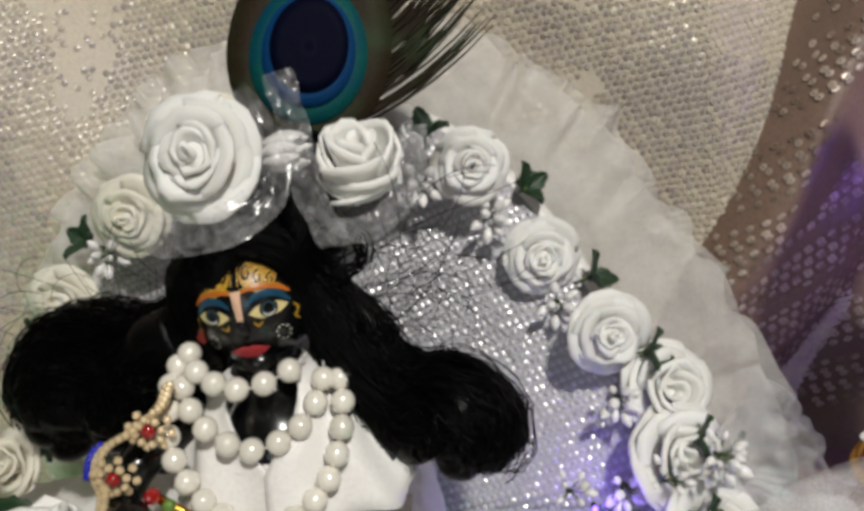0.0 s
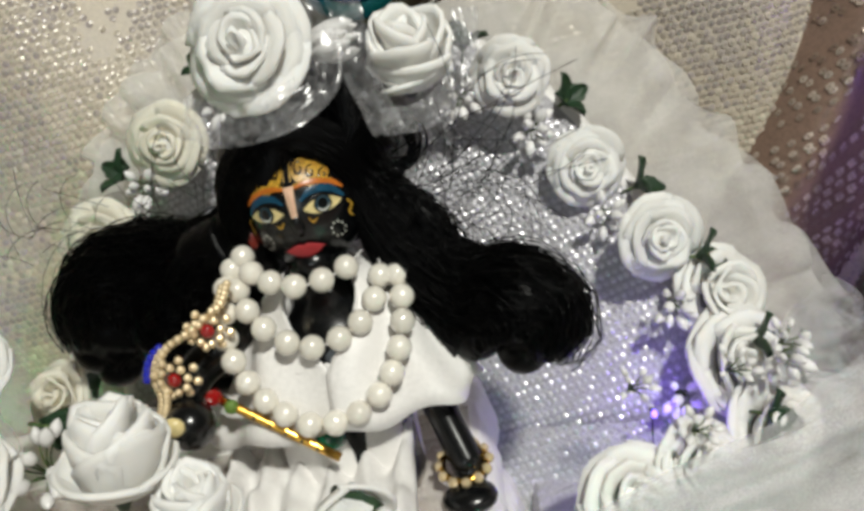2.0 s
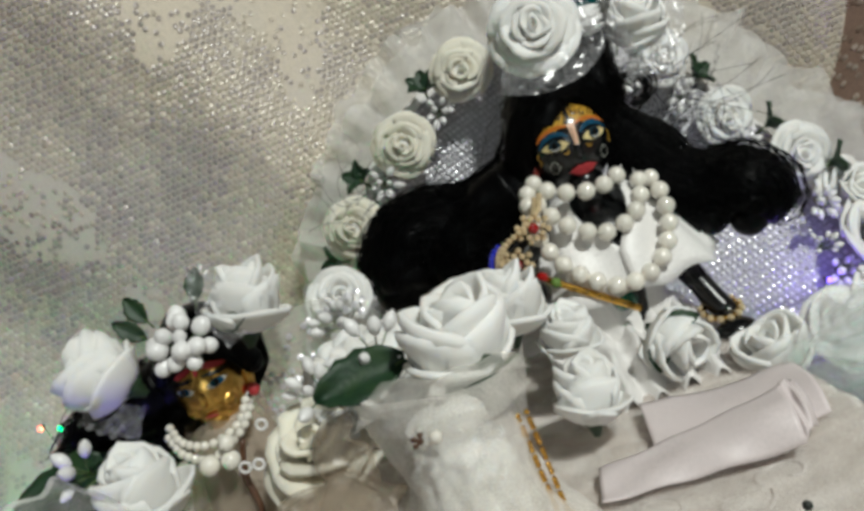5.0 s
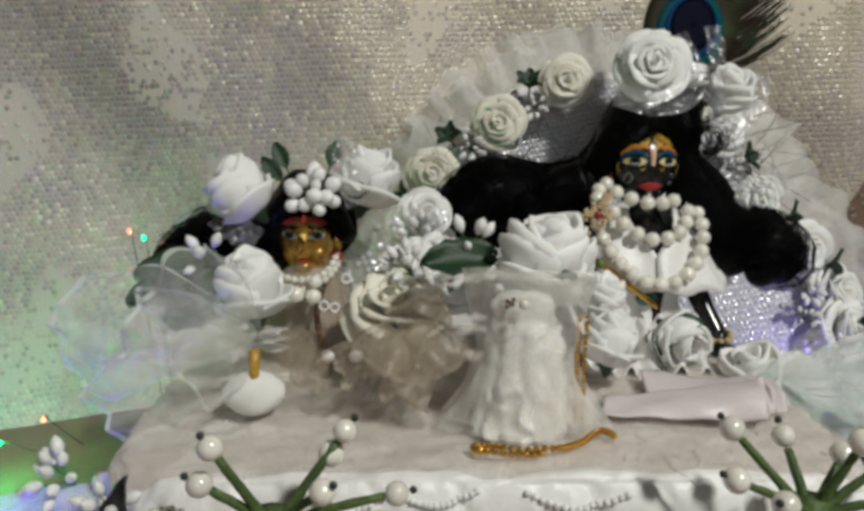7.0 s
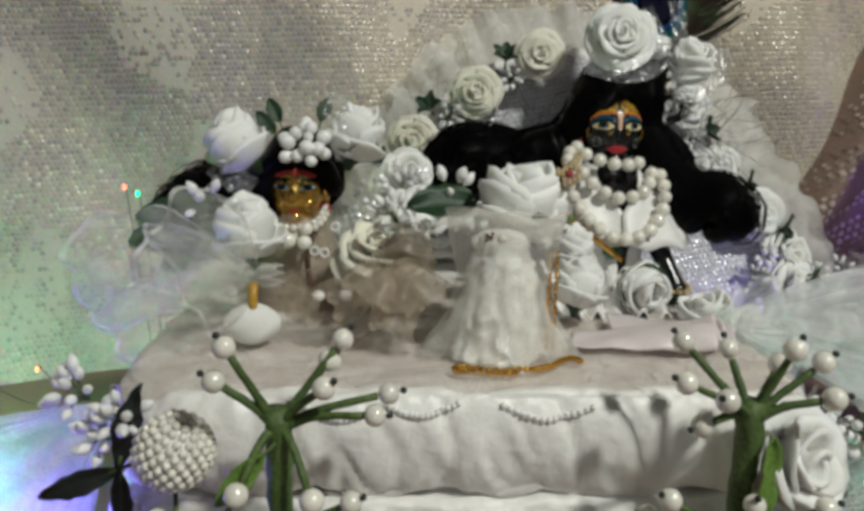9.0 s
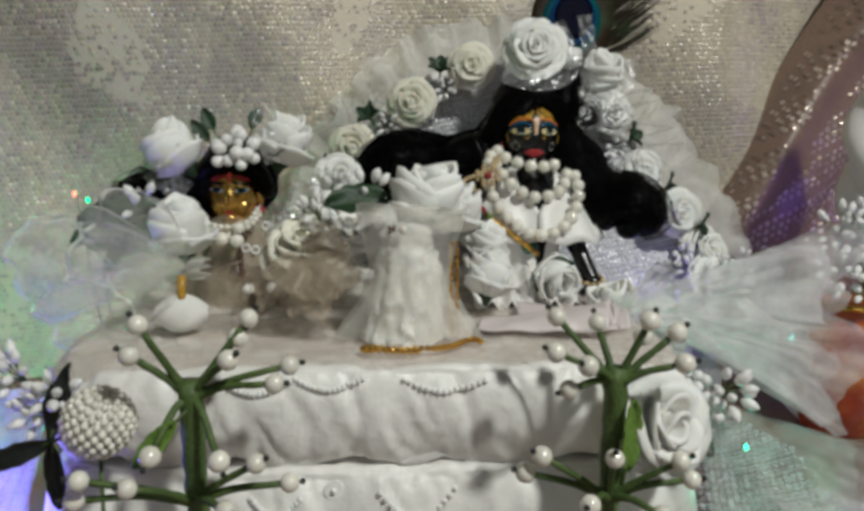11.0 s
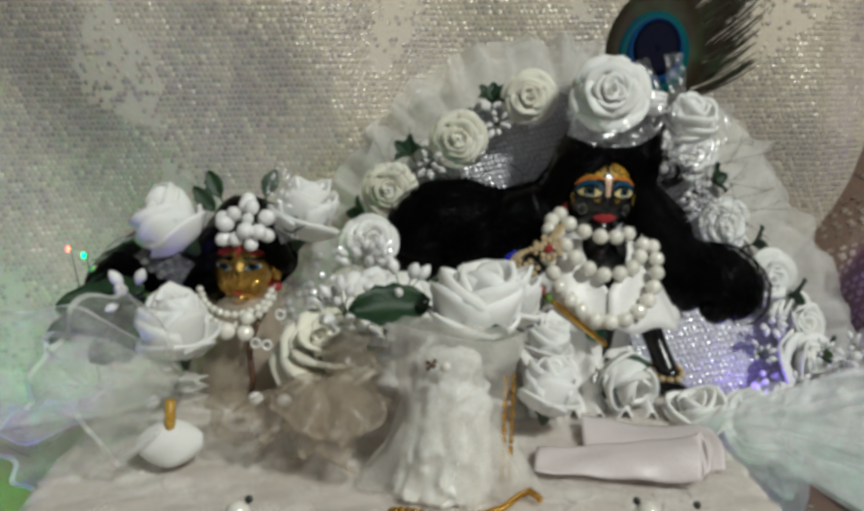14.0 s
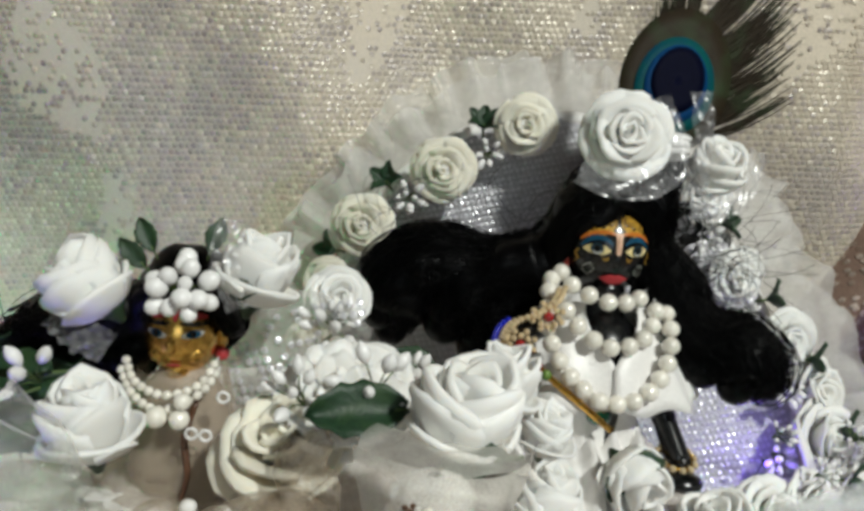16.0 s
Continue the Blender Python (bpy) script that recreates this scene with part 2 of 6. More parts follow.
# ---- mesh tools ----
class Shape:
    """Collects vertices and faces with a material number for each face."""

    def __init__(self):
        self.v, self.f, self.m = [], [], []

    def add(self, verts, faces, mat=0):
        k = len(self.v)
        self.v += [tuple(p) for p in verts]
        self.f += [tuple(i + k for i in f) for f in faces]
        self.m += [mat] * len(faces)
        return self

    def grid(self, fn, nu, nv, mat=0, closed=False):
        pts = [fn(i / nu, j / nv) for j in range(nv + 1) for i in range(nu + (0 if closed else 1))]
        w = nu if closed else nu + 1
        faces = [(j * w + i, j * w + (i + 1) % w, (j + 1) * w + (i + 1) % w, (j + 1) * w + i) for j in range(nv) for i in range(nu)]
        return self.add(pts, faces, mat)

    def ball(self, c, r, mat=0, n=14, k=9):
        rr = (r, r, r) if isinstance(r, (int, float)) else r
        def fn(u, v):
            a, b = 2 * math.pi * u, math.pi * (v - 0.5)
            return (c[0] + rr[0] * math.cos(b) * math.cos(a), c[1] + rr[1] * math.cos(b) * math.sin(a), c[2] + rr[2] * math.sin(b))
        return self.grid(fn, n, k, mat, True)

    def tube(self, pts, radii, n=8, mat=0, caps=True, rough=0.0, scale=60.0):
        pts = [Vector(p) for p in pts]
        if isinstance(radii, (int, float)):
            radii = [radii] * len(pts)
        rings = []
        side = None
        for i, p in enumerate(pts):
            d = (pts[min(i + 1, len(pts) - 1)] - pts[max(i - 1, 0)]).normalized()
            if side is None:
                side = d.orthogonal().normalized()
            side = (side - d * side.dot(d)).normalized()
            up = d.cross(side)
            for j in range(n):
                a = 2 * math.pi * j / n
                q = p + (side * math.cos(a) + up * math.sin(a)) * radii[i]
                if rough:
                    q += (q - p) * rough * noise.noise(q * scale)
                rings.append(q)
        faces = [(i * n + j, i * n + (j + 1) % n, (i + 1) * n + (j + 1) % n, (i + 1) * n + j) for i in range(len(pts) - 1) for j in range(n)]
        if caps:
            faces += [tuple(reversed(range(n))), tuple(range((len(pts) - 1) * n, len(pts) * n))]
        return self.add(rings, faces, mat)

    def mesh(self, name, *mats, smooth=True):
        me = bpy.data.meshes.new(name)
        me.from_pydata(self.v, [], self.f)
        for m in mats:
            me.materials.append(m)
        me.polygons.foreach_set("material_index", self.m)
        me.polygons.foreach_set("use_smooth", [smooth] * len(self.f))
        me.update()
        return me


def curve_pts(pts, n):
    """A smooth line of n + 1 points through the given ones."""
    p = [Vector(q) for q in pts]
    p = [p[0] * 2 - p[1], *p, p[-1] * 2 - p[-2]]
    out = []
    for i in range(n + 1):
        s = i / n * (len(p) - 3)
        k = min(int(s), len(p) - 4)
        t = s - k
        a, b, c, d = p[k:k + 4]
        out.append(0.5 * (2 * b + (c - a) * t + (2 * a - 5 * b + 4 * c - d) * t * t + (3 * b - a - 3 * c + d) * t ** 3))
    return out


def lerp_list(values, n):
    return [float(np.interp(i / n * (len(values) - 1), range(len(values)), values)) for i in range(n + 1)]


def thing(name, label, category, group="", kind="", at=None):
    ob = new(name)
    ob.empty_display_size = 0.01
    if at is not None:
        ob.matrix_world = at
    return tagged(ob, label, category, group, kind)


def piece(name, mesh, parent, m=None, label=""):
    ob = new(name, mesh)
    ob.parent = parent
    if m is not None:
        ob.matrix_basis = m
    return tagged(ob, label)


def solid(name, mesh, label, category, group="", kind=""):
    return tagged(new(name, mesh), label, category, group, kind)


def facing(at, way, spin=0.0, size=1.0):
    """A pose whose z looks along way."""
    q = Vector(way).to_track_quat("Z", "Y").to_matrix().to_4x4()
    return Matrix.Translation(at) @ q @ pose(0, 0, 0, 0, 0, spin) @ Matrix.Scale(size, 4)


def thick(sh, t):
    """Closes a one-sided sheet into a thin solid of thickness t."""
    bm = bmesh.new()
    vs = [bm.verts.new(p) for p in sh.v]
    for f in sh.f:
        bm.faces.new([vs[i] for i in f])
    bmesh.ops.recalc_face_normals(bm, faces=bm.faces)
    bmesh.ops.solidify(bm, geom=bm.faces[:], thickness=t)
    out = Shape()
    bm.verts.index_update()
    out.add([v.co[:] for v in bm.verts], [[v.index for v in f.verts] for f in bm.faces])
    bm.free()
    return out


# ---- setting ----
def slab(name, x0, y0, z0, x1, y1, z1, mat, label):
    sh = Shape().add([(x, y, z) for z in (z0, z1) for y in (y0, y1) for x in (x0, x1)],
                     [(0, 2, 3, 1), (4, 5, 7, 6), (0, 1, 5, 4), (2, 6, 7, 3), (0, 4, 6, 2), (1, 3, 7, 5)])
    return solid(name, sh.mesh(name, mat, smooth=False), label, name.split("_")[0], kind="structure")


slab("floor", -2.2, -2.4, -0.12, 2.2, 1.2, -0.02, FLOOR, "plain grey floor under the altar cloth")
slab("ceiling", -2.2, -2.4, 2.5, 2.2, 1.2, 2.6, WALL, "plain cream painted ceiling")
slab("wall_north", -2.2, 1.2, -0.12, 2.2, 1.3, 2.6, WALL, "plain cream painted wall behind the altar")
slab("wall_south", -2.2, -2.5, -0.12, 2.2, -2.4, 2.6, WALL, "plain cream painted wall")
slab("wall_west", -2.3, -2.4, -0.12, -2.2, 1.2, 2.6, WALL, "plain cream painted wall")
slab("wall_east", 2.2, -2.4, -0.12, 2.3, 1.2, 2.6, WALL, "plain cream painted wall")


# ---- sequined backdrop and ground cloth ----
def back_y(x, z):
    """The depth of the hanging cloth: it leans back and falls in soft slanting folds."""
    s = x + 0.45 * z
    y = 0.375 + 0.05 * z + 0.35 * max(0.0, x - 0.13) - 0.10 * max(0.0, -x - 0.16) + 0.015 * math.sin(s * 15 + 0.6) + 0.004 * math.sin(s * 39 + z * 9)
    return y + 0.012 * noise.noise((x * 7, z * 5, 1.3))


def right_y(x, z):
    """The second curtain, drawn aside, with deep slanting folds."""
    s = x - 0.62 * z
    return 0.372 + 0.010 * math.sin(s * 46 + 1.2) + 0.006 * math.sin(s * 90) + 0.02 * noise.noise((x * 9, z * 6, 4.1))


def sequins(fn, x0, x1, z0, z1, dx, dz, r, keep, slant=0.0, seed=3, lift=0.0012):
    """Ring sequins sewn in rows upon the sheet fn(x, z) -> point."""
    rng = random.Random(seed)
    sh = Shape()
    nz, nx = int((z1 - z0) / dz), int((x1 - x0) / dx)
    ring = [(math.cos(a * math.pi / 3), math.sin(a * math.pi / 3)) for a in range(6)]
    for j in range(nz):
        for i in range(nx):
            x, z = x0 + (i + 0.5 * (j % 2)) * dx, z0 + j * dz + slant * i * dx
            if not keep(x, z, rng):
                continue
            p = Vector(fn(x, z))
            tx, tz = Vector(fn(x + 0.002, z)) - p, Vector(fn(x, z + 0.002)) - p
            tx.normalize(), tz.normalize()
            n = tx.cross(tz).normalized()
            tx = (tx + n * rng.uniform(-0.22, 0.22)).normalized()
            tz = (tz + n * rng.uniform(-0.22, 0.22)).normalized()
            c = p + n * lift + tx * rng.uniform(-0.0003, 0.0003)
            o = [c + (tx * a + tz * b) * r for a, b in ring] + [c + (tx * a + tz * b) * r * 0.26 + n * 0.0002 for a, b in ring]
            sh.add(o, [(k, (k + 1) % 6, 6 + (k + 1) % 6, 6 + k) for k in range(6)])
    return sh


def cloth(name, fn, x0, x1, z0, z1, nx, nz, mat, label, category):
    ob = thing(name, label, category)
    sh = Shape().grid(lambda u, v: fn(x0 + (x1 - x0) * u, z0 + (z1 - z0) * v), nx, nz)
    piece("cloth", sh.mesh("cloth", mat), ob)
    return ob


def back_pt(x, z):
    return (x, back_y(x, z), z)


def right_pt(x, z):
    e = x + 0.6 * (z - 0.16)
    return (e, right_y(e, z) + 24.0 * max(0.0, 0.168 - x) ** 2, z)


backdrop = cloth("backdrop_cloth", back_pt, -0.72, 0.60, -0.018, 0.62, 150, 80, BACK_CLOTH, "cream cloth sewn with pale ring sequins, hanging in folds", "cloth")
def patchy(x, z, rng):
    return noise.noise((x * 16 + 3, z * 13, 0.5)) > -0.28 or rng.random() < 0.3
sq = sequins(back_pt, -0.66, 0.36, -0.06, 0.50, 0.0036, 0.0038, 0.0018, patchy, 0.06, 5, 0.0006)
tagged(piece("sequin_work", sq.mesh("sequin_work", SEQUIN, smooth=False), backdrop, None, "pale ring sequins in rows"), kind="stuff")

curtain = cloth("side_curtain", right_pt, 0.135, 0.62, -0.018, 0.62, 90, 60, MAUVE_CLOTH, "mauve satin curtain with rows of pinkish sequins, drawn aside", "curtain")
def banded(x, z, rng):
    row = round((z + 0.35 - 0.75 * (x - 0.136)) / 0.0050)
    return row % 9 < 7 and noise.noise((x * 20, z * 6, 2.2)) > -0.5
sq = sequins(right_pt, 0.136, 0.50, -0.35, 0.42, 0.0042, 0.0050, 0.0021, lambda x, z, r: 0.02 < z < 0.45 and x > 0.141 and banded(x, z, r), 0.75, 8, 0.0006)
tagged(piece("sequin_work", sq.mesh("sequin_work", SEQUIN_PINK, smooth=False), curtain, None, "pinkish ring sequins in slanting rows"), kind="stuff")


def ground_pt(x, y):
    return (x, y, 0.004 * noise.noise((x * 8, y * 8, 7)) + 0.003 * math.sin(x * 30 + y * 17))


ground = cloth("altar_cloth", ground_pt, -0.75, 0.65, -0.6, 0.40, 90, 70, MAUVE_CLOTH, "mauve satin cloth with sequins spread under the altar", "cloth")
sq = sequins(ground_pt, 0.0, 0.45, -0.05, 0.36, 0.0046, 0.0046, 0.0019, lambda x, y, r: noise.noise((x * 12, y * 12, 5)) > -0.1, 0.2, 9, 0.0012)
tagged(piece("sequin_work", sq.mesh("sequin_work", SEQUIN_SILVER, smooth=False), ground, None, "silver ring sequins in rows"), kind="stuff")


# ---- cushions ----
from mathutils.bvhtree import BVHTree


SURFACE = {}


def rest(x, y, lift, name="seat_cushion"):
    """The point of a cushion's top under (x, y), raised by lift."""
    hit = SURFACE[name].ray_cast(Vector((x, y, 0.3)), Vector((0, 0, -1)))[0]
    return Vector((x, y, (hit.z if hit else 0.1) + lift))


def front(x, z, lift, name="seat_cushion"):
    """The point of a cushion's front before (x, z), pulled out by lift."""
    hit = SURFACE[name].ray_cast(Vector((x, -0.1, z)), Vector((0, 1, 0)))[0]
    return Vector((x, (hit.y if hit else 0.05) - lift, z))


def cushion(name, x0, x1, y0, y1, z0, z1, seed, label, wave, mat=None):
    """A rounded slab of crinkled cloth with a wavy, overhanging front edge."""
    n, k = 96, 22
    cx, cy, ax, ay, h = (x0 + x1) / 2, (y0 + y1) / 2, (x1 - x0) / 2, (y1 - y0) / 2, (z1 - z0) / 2
    def fn(u, v):
        k4 = int(u * 4) % 4
        f = 2 * (u * 4 % 1.0) - 1
        rx, ry = ((1, f), (-f, 1), (-1, -f), (f, -1))[k4]
        g = (abs(rx) ** 9 + abs(ry) ** 9) ** (1 / 9)
        px, py = rx / g, ry / g
        if v < 0.25:
            cb, sb = 0.92 * v / 0.25, -1.0
        elif v < 0.65:
            b = math.pi * ((v - 0.25) / 0.4 - 0.5)
            cb, sb = 0.92 + 0.08 * math.cos(b), math.sin(b)
        else:
            cb, sb = 0.92 * (1 - (v - 0.65) / 0.35), 1.0
        p = Vector((cx + ax * px * cb, cy + ay * py * cb, (z0 + z1) / 2 + h * sb))
        flat = abs(sb) > 0.9
        w = wave * (noise.noise((p.x * 34, p.y * 20 + seed, p.z * 6)) + 0.5 * noise.noise((p.x * 110, p.y * 70, p.z * 60 + seed)))
        if flat:
            w = 0.3 * w + 0.0017 * noise.noise((p.x * 30 + 60 * p.y, p.y * 170 - p.x * 40, seed)) + 0.0006 * noise.noise((p.x * 190, p.y * 260, seed))
        else:
            w = 0.42 * w + 0.0010 * noise.noise((p.x * 130 + 70 * p.z, p.y * 60, p.z * 12)) + 0.0008 * noise.noise((p.x * 240 - 150 * p.z, p.y * 90, p.z * 80)) - 0.0017 * max(0.0, 0.2 - abs(noise.noise((p.x * 62 + 25 * p.z, p.y * 40, p.z * 14 + seed)))) / 0.2
        if py < -0.5 and sb < 0.3:
            p.z -= 0.0035 * abs(math.sin(p.x * 70 + 2 * noise.noise((p.x * 20, seed, 0)))) * (0.3 - sb)
        d = Vector((px * cb, py * cb, sb)).normalized()
        return p + d * w
    sh = Shape().grid(fn, n * 6, k * 6, 0, True)
    ob = thing(name, label, "cushion", "stacked cushions")
    SURFACE[name] = BVHTree.FromPolygons([tuple(p) for p in sh.v], sh.f)
    piece("cover", sh.mesh("cover", mat or CRINKLE), ob)
    return ob


cushion("seat_cushion", -0.299, -0.028, 0.050, 0.300, 0.063, 0.101, 1, "white crinkled cloth cushion with a wavy front edge", 0.0036)
cushion("base_cushion", -0.302, -0.022, 0.047, 0.305, 0.006, 0.060, 2, "white crinkled lower cushion under the seat cushion", 0.0034)
cushion("side_bolster", -0.020, 0.075, 0.230, 0.300, 0.006, 0.050, 3, "silver padded bolster at the end of the cushions", 0.002, SILVER_CLOTH)

# added sheer layer; its beige stands in for the top's weaker light
sheet = thing("top_shade_sheet", "added sheer beige sheet that shades the seat cushion's top", "cloth")
def sheet_fn(u, v):
    x, y = -0.292 + 0.256 * u, 0.058 + 0.180 * v + 0.004 * noise.noise((u * 9, 3, 1))
    f = abs(noise.noise((x * 26 + 30 * y, y * 90 - x * 30, 8))) + 0.5 * abs(noise.noise((x * 70, y * 160 + x * 60, 3)))
    return rest(x, y, 0.0008 + 0.0022 * f)
piece("net", Shape().grid(sheet_fn, 170, 90).mesh("net", TOP_SHADE), sheet)

BEAD_S = Shape().ball((0, 0, 0), 0.0012, 0, 8, 6).mesh("seed_bead", FOAM)
for x0, x1, z, dip, on in ((-0.226, -0.200, 0.096, 0.004, "seat_cushion"), (-0.198, -0.172, 0.097, 0.004, "seat_cushion"), (-0.156, -0.124, 0.096, 0.004, "seat_cushion"), (-0.165, -0.135, 0.052, 0.010, "base_cushion"), (-0.215, -0.196, 0.050, 0.006, "base_cushion")):
    ob = thing("bead_trim", "line of tiny white seed beads sewn on the cushion", "trim", "bead trims")
    for k in range(15):
        t = k / 14
        piece("bead", BEAD_S, ob, Matrix.Translation(front(x0 + (x1 - x0) * t, z - dip * math.sin(math.pi * t), 0.0010, on)))
button = thing("cloth_button", "round white sequin button with a bead on the cushion", "button", at=facing(front(-0.183, 0.052, 0.0, "base_cushion"), (0, -1, 0.25)))
sh = Shape().tube([(0, 0, 0), (0, 0, 0.001)], 0.0038, 14)
piece("disc", sh.mesh("disc", SATIN, smooth=False), button)
piece("bead", BEAD_S, button, Matrix.Translation((0, 0, 0.002)))


erng = random.Random(41)
emb = thing("cushion_embroidery", "raised white thread flowers stitched on the seat cushion", "embroidery")
for k in range(26):
    cx, cy = erng.uniform(-0.28, -0.05), erng.uniform(0.062, 0.105)
    a0, sp = erng.uniform(0, 6.28), Shape()
    line = [rest(cx + (0.002 + 0.0006 * i) * math.cos(a0 + i * 0.42), cy + (0.002 + 0.0005 * i) * math.sin(a0 + i * 0.42), 0.0001) for i in range(14)]
    piece("stitch", sp.tube(line, 0.0006, 5).mesh("stitch", SATIN), emb)



# ---- throne back: arched panel, frill, rose rim ----
def panel_y(x, z):
    lean = float(np.interp(x, (-0.18, 0.05), (0.10, 0.52)))
    return 0.334 - lean * (0.215 - z)


def rim(a, grow=0.0):
    """A point of the arch's rim; a runs from 0 at the right foot over the top to pi."""
    x = -0.070 + (0.130 + grow) * math.cos(a)
    z = 0.080 + (0.165 + grow) * math.sin(a)
    return Vector((x, panel_y(x, z), z))


throne = thing("throne", "arched throne back in silver sequined cloth with tulle frill", "throne")
def panel_fn(u, v):
    a = math.pi * u
    x = -0.070 + 0.132 * v * math.cos(a)
    z = 0.066 + 0.176 * v * math.sin(a)
    return (x, panel_y(x, z) + 0.004, z)
sh = thick(Shape().grid(panel_fn, 48, 14), 0.012)
piece("panel", sh.mesh("panel", SILVER_CLOTH), throne, None, "silver glitter cloth panel")
low = thick(Shape().grid(lambda u, v: (-0.202 + 0.264 * u, panel_y(-0.202 + 0.264 * u, 0.006 + 0.060 * v) + 0.004, 0.006 + 0.060 * v), 30, 6), 0.012)
piece("lower_panel", low.mesh("lower_panel", SILVER_CLOTH), throne, None, "silver glitter cloth below the arch")
def panel_pt(x, z):
    return (x, panel_y(x, z) - 0.009, z)
def in_arch(x, z, r):
    return abs(x + 0.070) < 0.128 and 0.03 < z < 0.08 or ((x + 0.070) / 0.128) ** 2 + ((z - 0.080) / 0.162) ** 2 < 1 and z > 0.070
sq = sequins(panel_pt, -0.2, 0.068, -0.01, 0.245, 0.0030, 0.0034, 0.0013, in_arch, 0.25, 4, 0.001)
tagged(piece("sequin_work", sq.mesh("sequin_work", SEQUIN_SILVER, smooth=False), throne, None, "silver sequins in rows"), kind="stuff")
sh = Shape().tube([rim(math.pi * i / 40) + Vector((0, -0.004, 0)) for i in range(41)], 0.005, 8, rough=0.2)
piece("piping", sh.mesh("piping", SATIN), throne, None, "white satin piping")


def frill(grow, seed, depth):
    """Pleated net that stands out round the arch."""
    def fn(u, v):
        a = -0.12 + (math.pi + 0.24) * u
        g = (grow + 0.012 * noise.noise((u * 9, seed, 0)) + 0.005 * noise.noise((u * 34, seed, 5)) + 0.022 * max(0.0, math.cos(a))) * v
        p = rim(a, 0.002 + g)
        p.y += depth + v * (0.0085 * math.sin(u * 88 + 9 * noise.noise((u * 11, seed, 2))) + 0.010 * noise.noise((u * 26, seed, v))) + 0.010 * v
        p.z += 0.010 * v * noise.noise((u * 42, seed + 3, 0))
        p.x += 0.008 * v * noise.noise((u * 36, seed + 8, 0))
        return p
    return Shape().grid(fn, 300, 6)


for k, (g, d) in enumerate(((0.034, 0.004), (0.028, -0.004))):
    piece("frill", frill(g, k * 2.7, d).mesh("frill", TULLE_FRILL), throne, None, "pleated white tulle frill")


# ---- roses ----
def petal(r, h, width, flare, curl, seed, point=0.0, nu=8, nv=6):
    """One cupped petal round the z axis, its rim bent out."""
    def fn(u, v):
        s = u * 2 - 1
        a = s * width / 2
        edge = 1 - 0.30 * abs(s) ** 3 + point * max(0.0, 1 - abs(s) * 2.2)
        rho = r * (0.28 + 0.72 * min(1.0, v * 1.15) ** 0.6) + flare * v * v * (v if flare < 0 else 1.0) * 1.4 + curl * max(0.0, v - 0.72) / 0.28
        z = h * v * edge - 0.55 * curl * (max(0.0, v - 0.78) / 0.22) ** 2
        w = 0.11 * v * noise.noise((s * 2.1, v * 2, seed * 3.7)) + 0.06 * v * v * noise.noise((s * 5.3, v * 3, seed * 5.1))
        rho += w + 0.06 * (1 - abs(s)) * v
        return (rho * math.cos(a), rho * math.sin(a), z + 0.7 * w)
    return thick(Shape().grid(fn, nu, nv), 0.09)


def rose_kind(rows, mat, tag):
    """The petals of one kind of rose, of unit radius: mesh and turn."""
    rng = random.Random(tag)
    out = []
    for count, r, h, width, flare, curl, point in rows:
        turn = rng.uniform(0, 360)
        for i in range(count):
            me = petal(r * rng.uniform(0.95, 1.05), h * rng.uniform(0.93, 1.06), math.radians(width), flare, curl, rng.random() * 9, point).mesh("petal", mat)
            out.append((me, pose(0, 0, 0, rng.uniform(-7, 7), rng.uniform(-7, 7), turn + 360 * i / count + rng.uniform(-12, 12))))
    return out


OPEN_ROWS = [(1, 0.12, 0.84, 335, 0.0, 0.03, 0.04), (2, 0.27, 0.84, 225, 0.0, 0.08, 0.06), (3, 0.45, 0.76, 165, 0.03, 0.15, 0.10),
             (3, 0.64, 0.60, 150, 0.10, 0.20, 0.14), (4, 0.76, 0.40, 122, 0.20, 0.20, 0.18), (4, 0.80, 0.22, 104, 0.34, 0.14, 0.20)]
BUD_ROWS = [(2, 0.30, 1.50, 250, 0.0, 0.04, 0.05), (3, 0.54, 1.54, 195, -0.05, 0.06, 0.07), (3, 0.78, 1.42, 185, -0.14, 0.08, 0.10), (3, 0.94, 1.16, 175, -0.18, 0.08, 0.08), (3, 0.92, 0.62, 150, -0.02, 0.04, 0.05)]
CUP_ROWS = [(2, 0.20, 1.02, 240, 0.0, 0.05, 0.05), (3, 0.40, 1.04, 170, 0.0, 0.11, 0.10), (3, 0.60, 0.92, 150, 0.05, 0.17, 0.14), (4, 0.74, 0.70, 132, 0.14, 0.20, 0.18), (4, 0.78, 0.46, 104, 0.24, 0.16, 0.2)]
DAISY_ROWS = [(5, 0.26, 0.86, 74, 0.04, 0.10, 0.1), (8, 0.52, 0.80, 52, 0.14, 0.12, 0.1), (10, 0.76, 0.56, 42, 0.26, 0.10, 0.1), (11, 0.86, 0.30, 38, 0.34, 0.06, 0.1)]
KINDS = {"daisy": rose_kind(DAISY_ROWS, FOAM, 17), "open": rose_kind(OPEN_ROWS, FOAM, 1), "bud": rose_kind(BUD_ROWS, FOAM, 2), "cup": rose_kind(CUP_ROWS, FOAM, 3), "cream": rose_kind(CUP_ROWS, FOAM_CREAM, 4),
         "bud_b": rose_kind(BUD_ROWS, FOAM, 12),
         "pale": rose_kind(OPEN_ROWS, FOAM_CREAM, 6)}
CALYX = Shape().tube([(0, 0, -0.35), (0, 0, -0.1), (0, 0, 0.08), (0, 0, 0.2)], [0.08, 0.2, 0.42, 0.3], 8).mesh("calyx", LEAF)


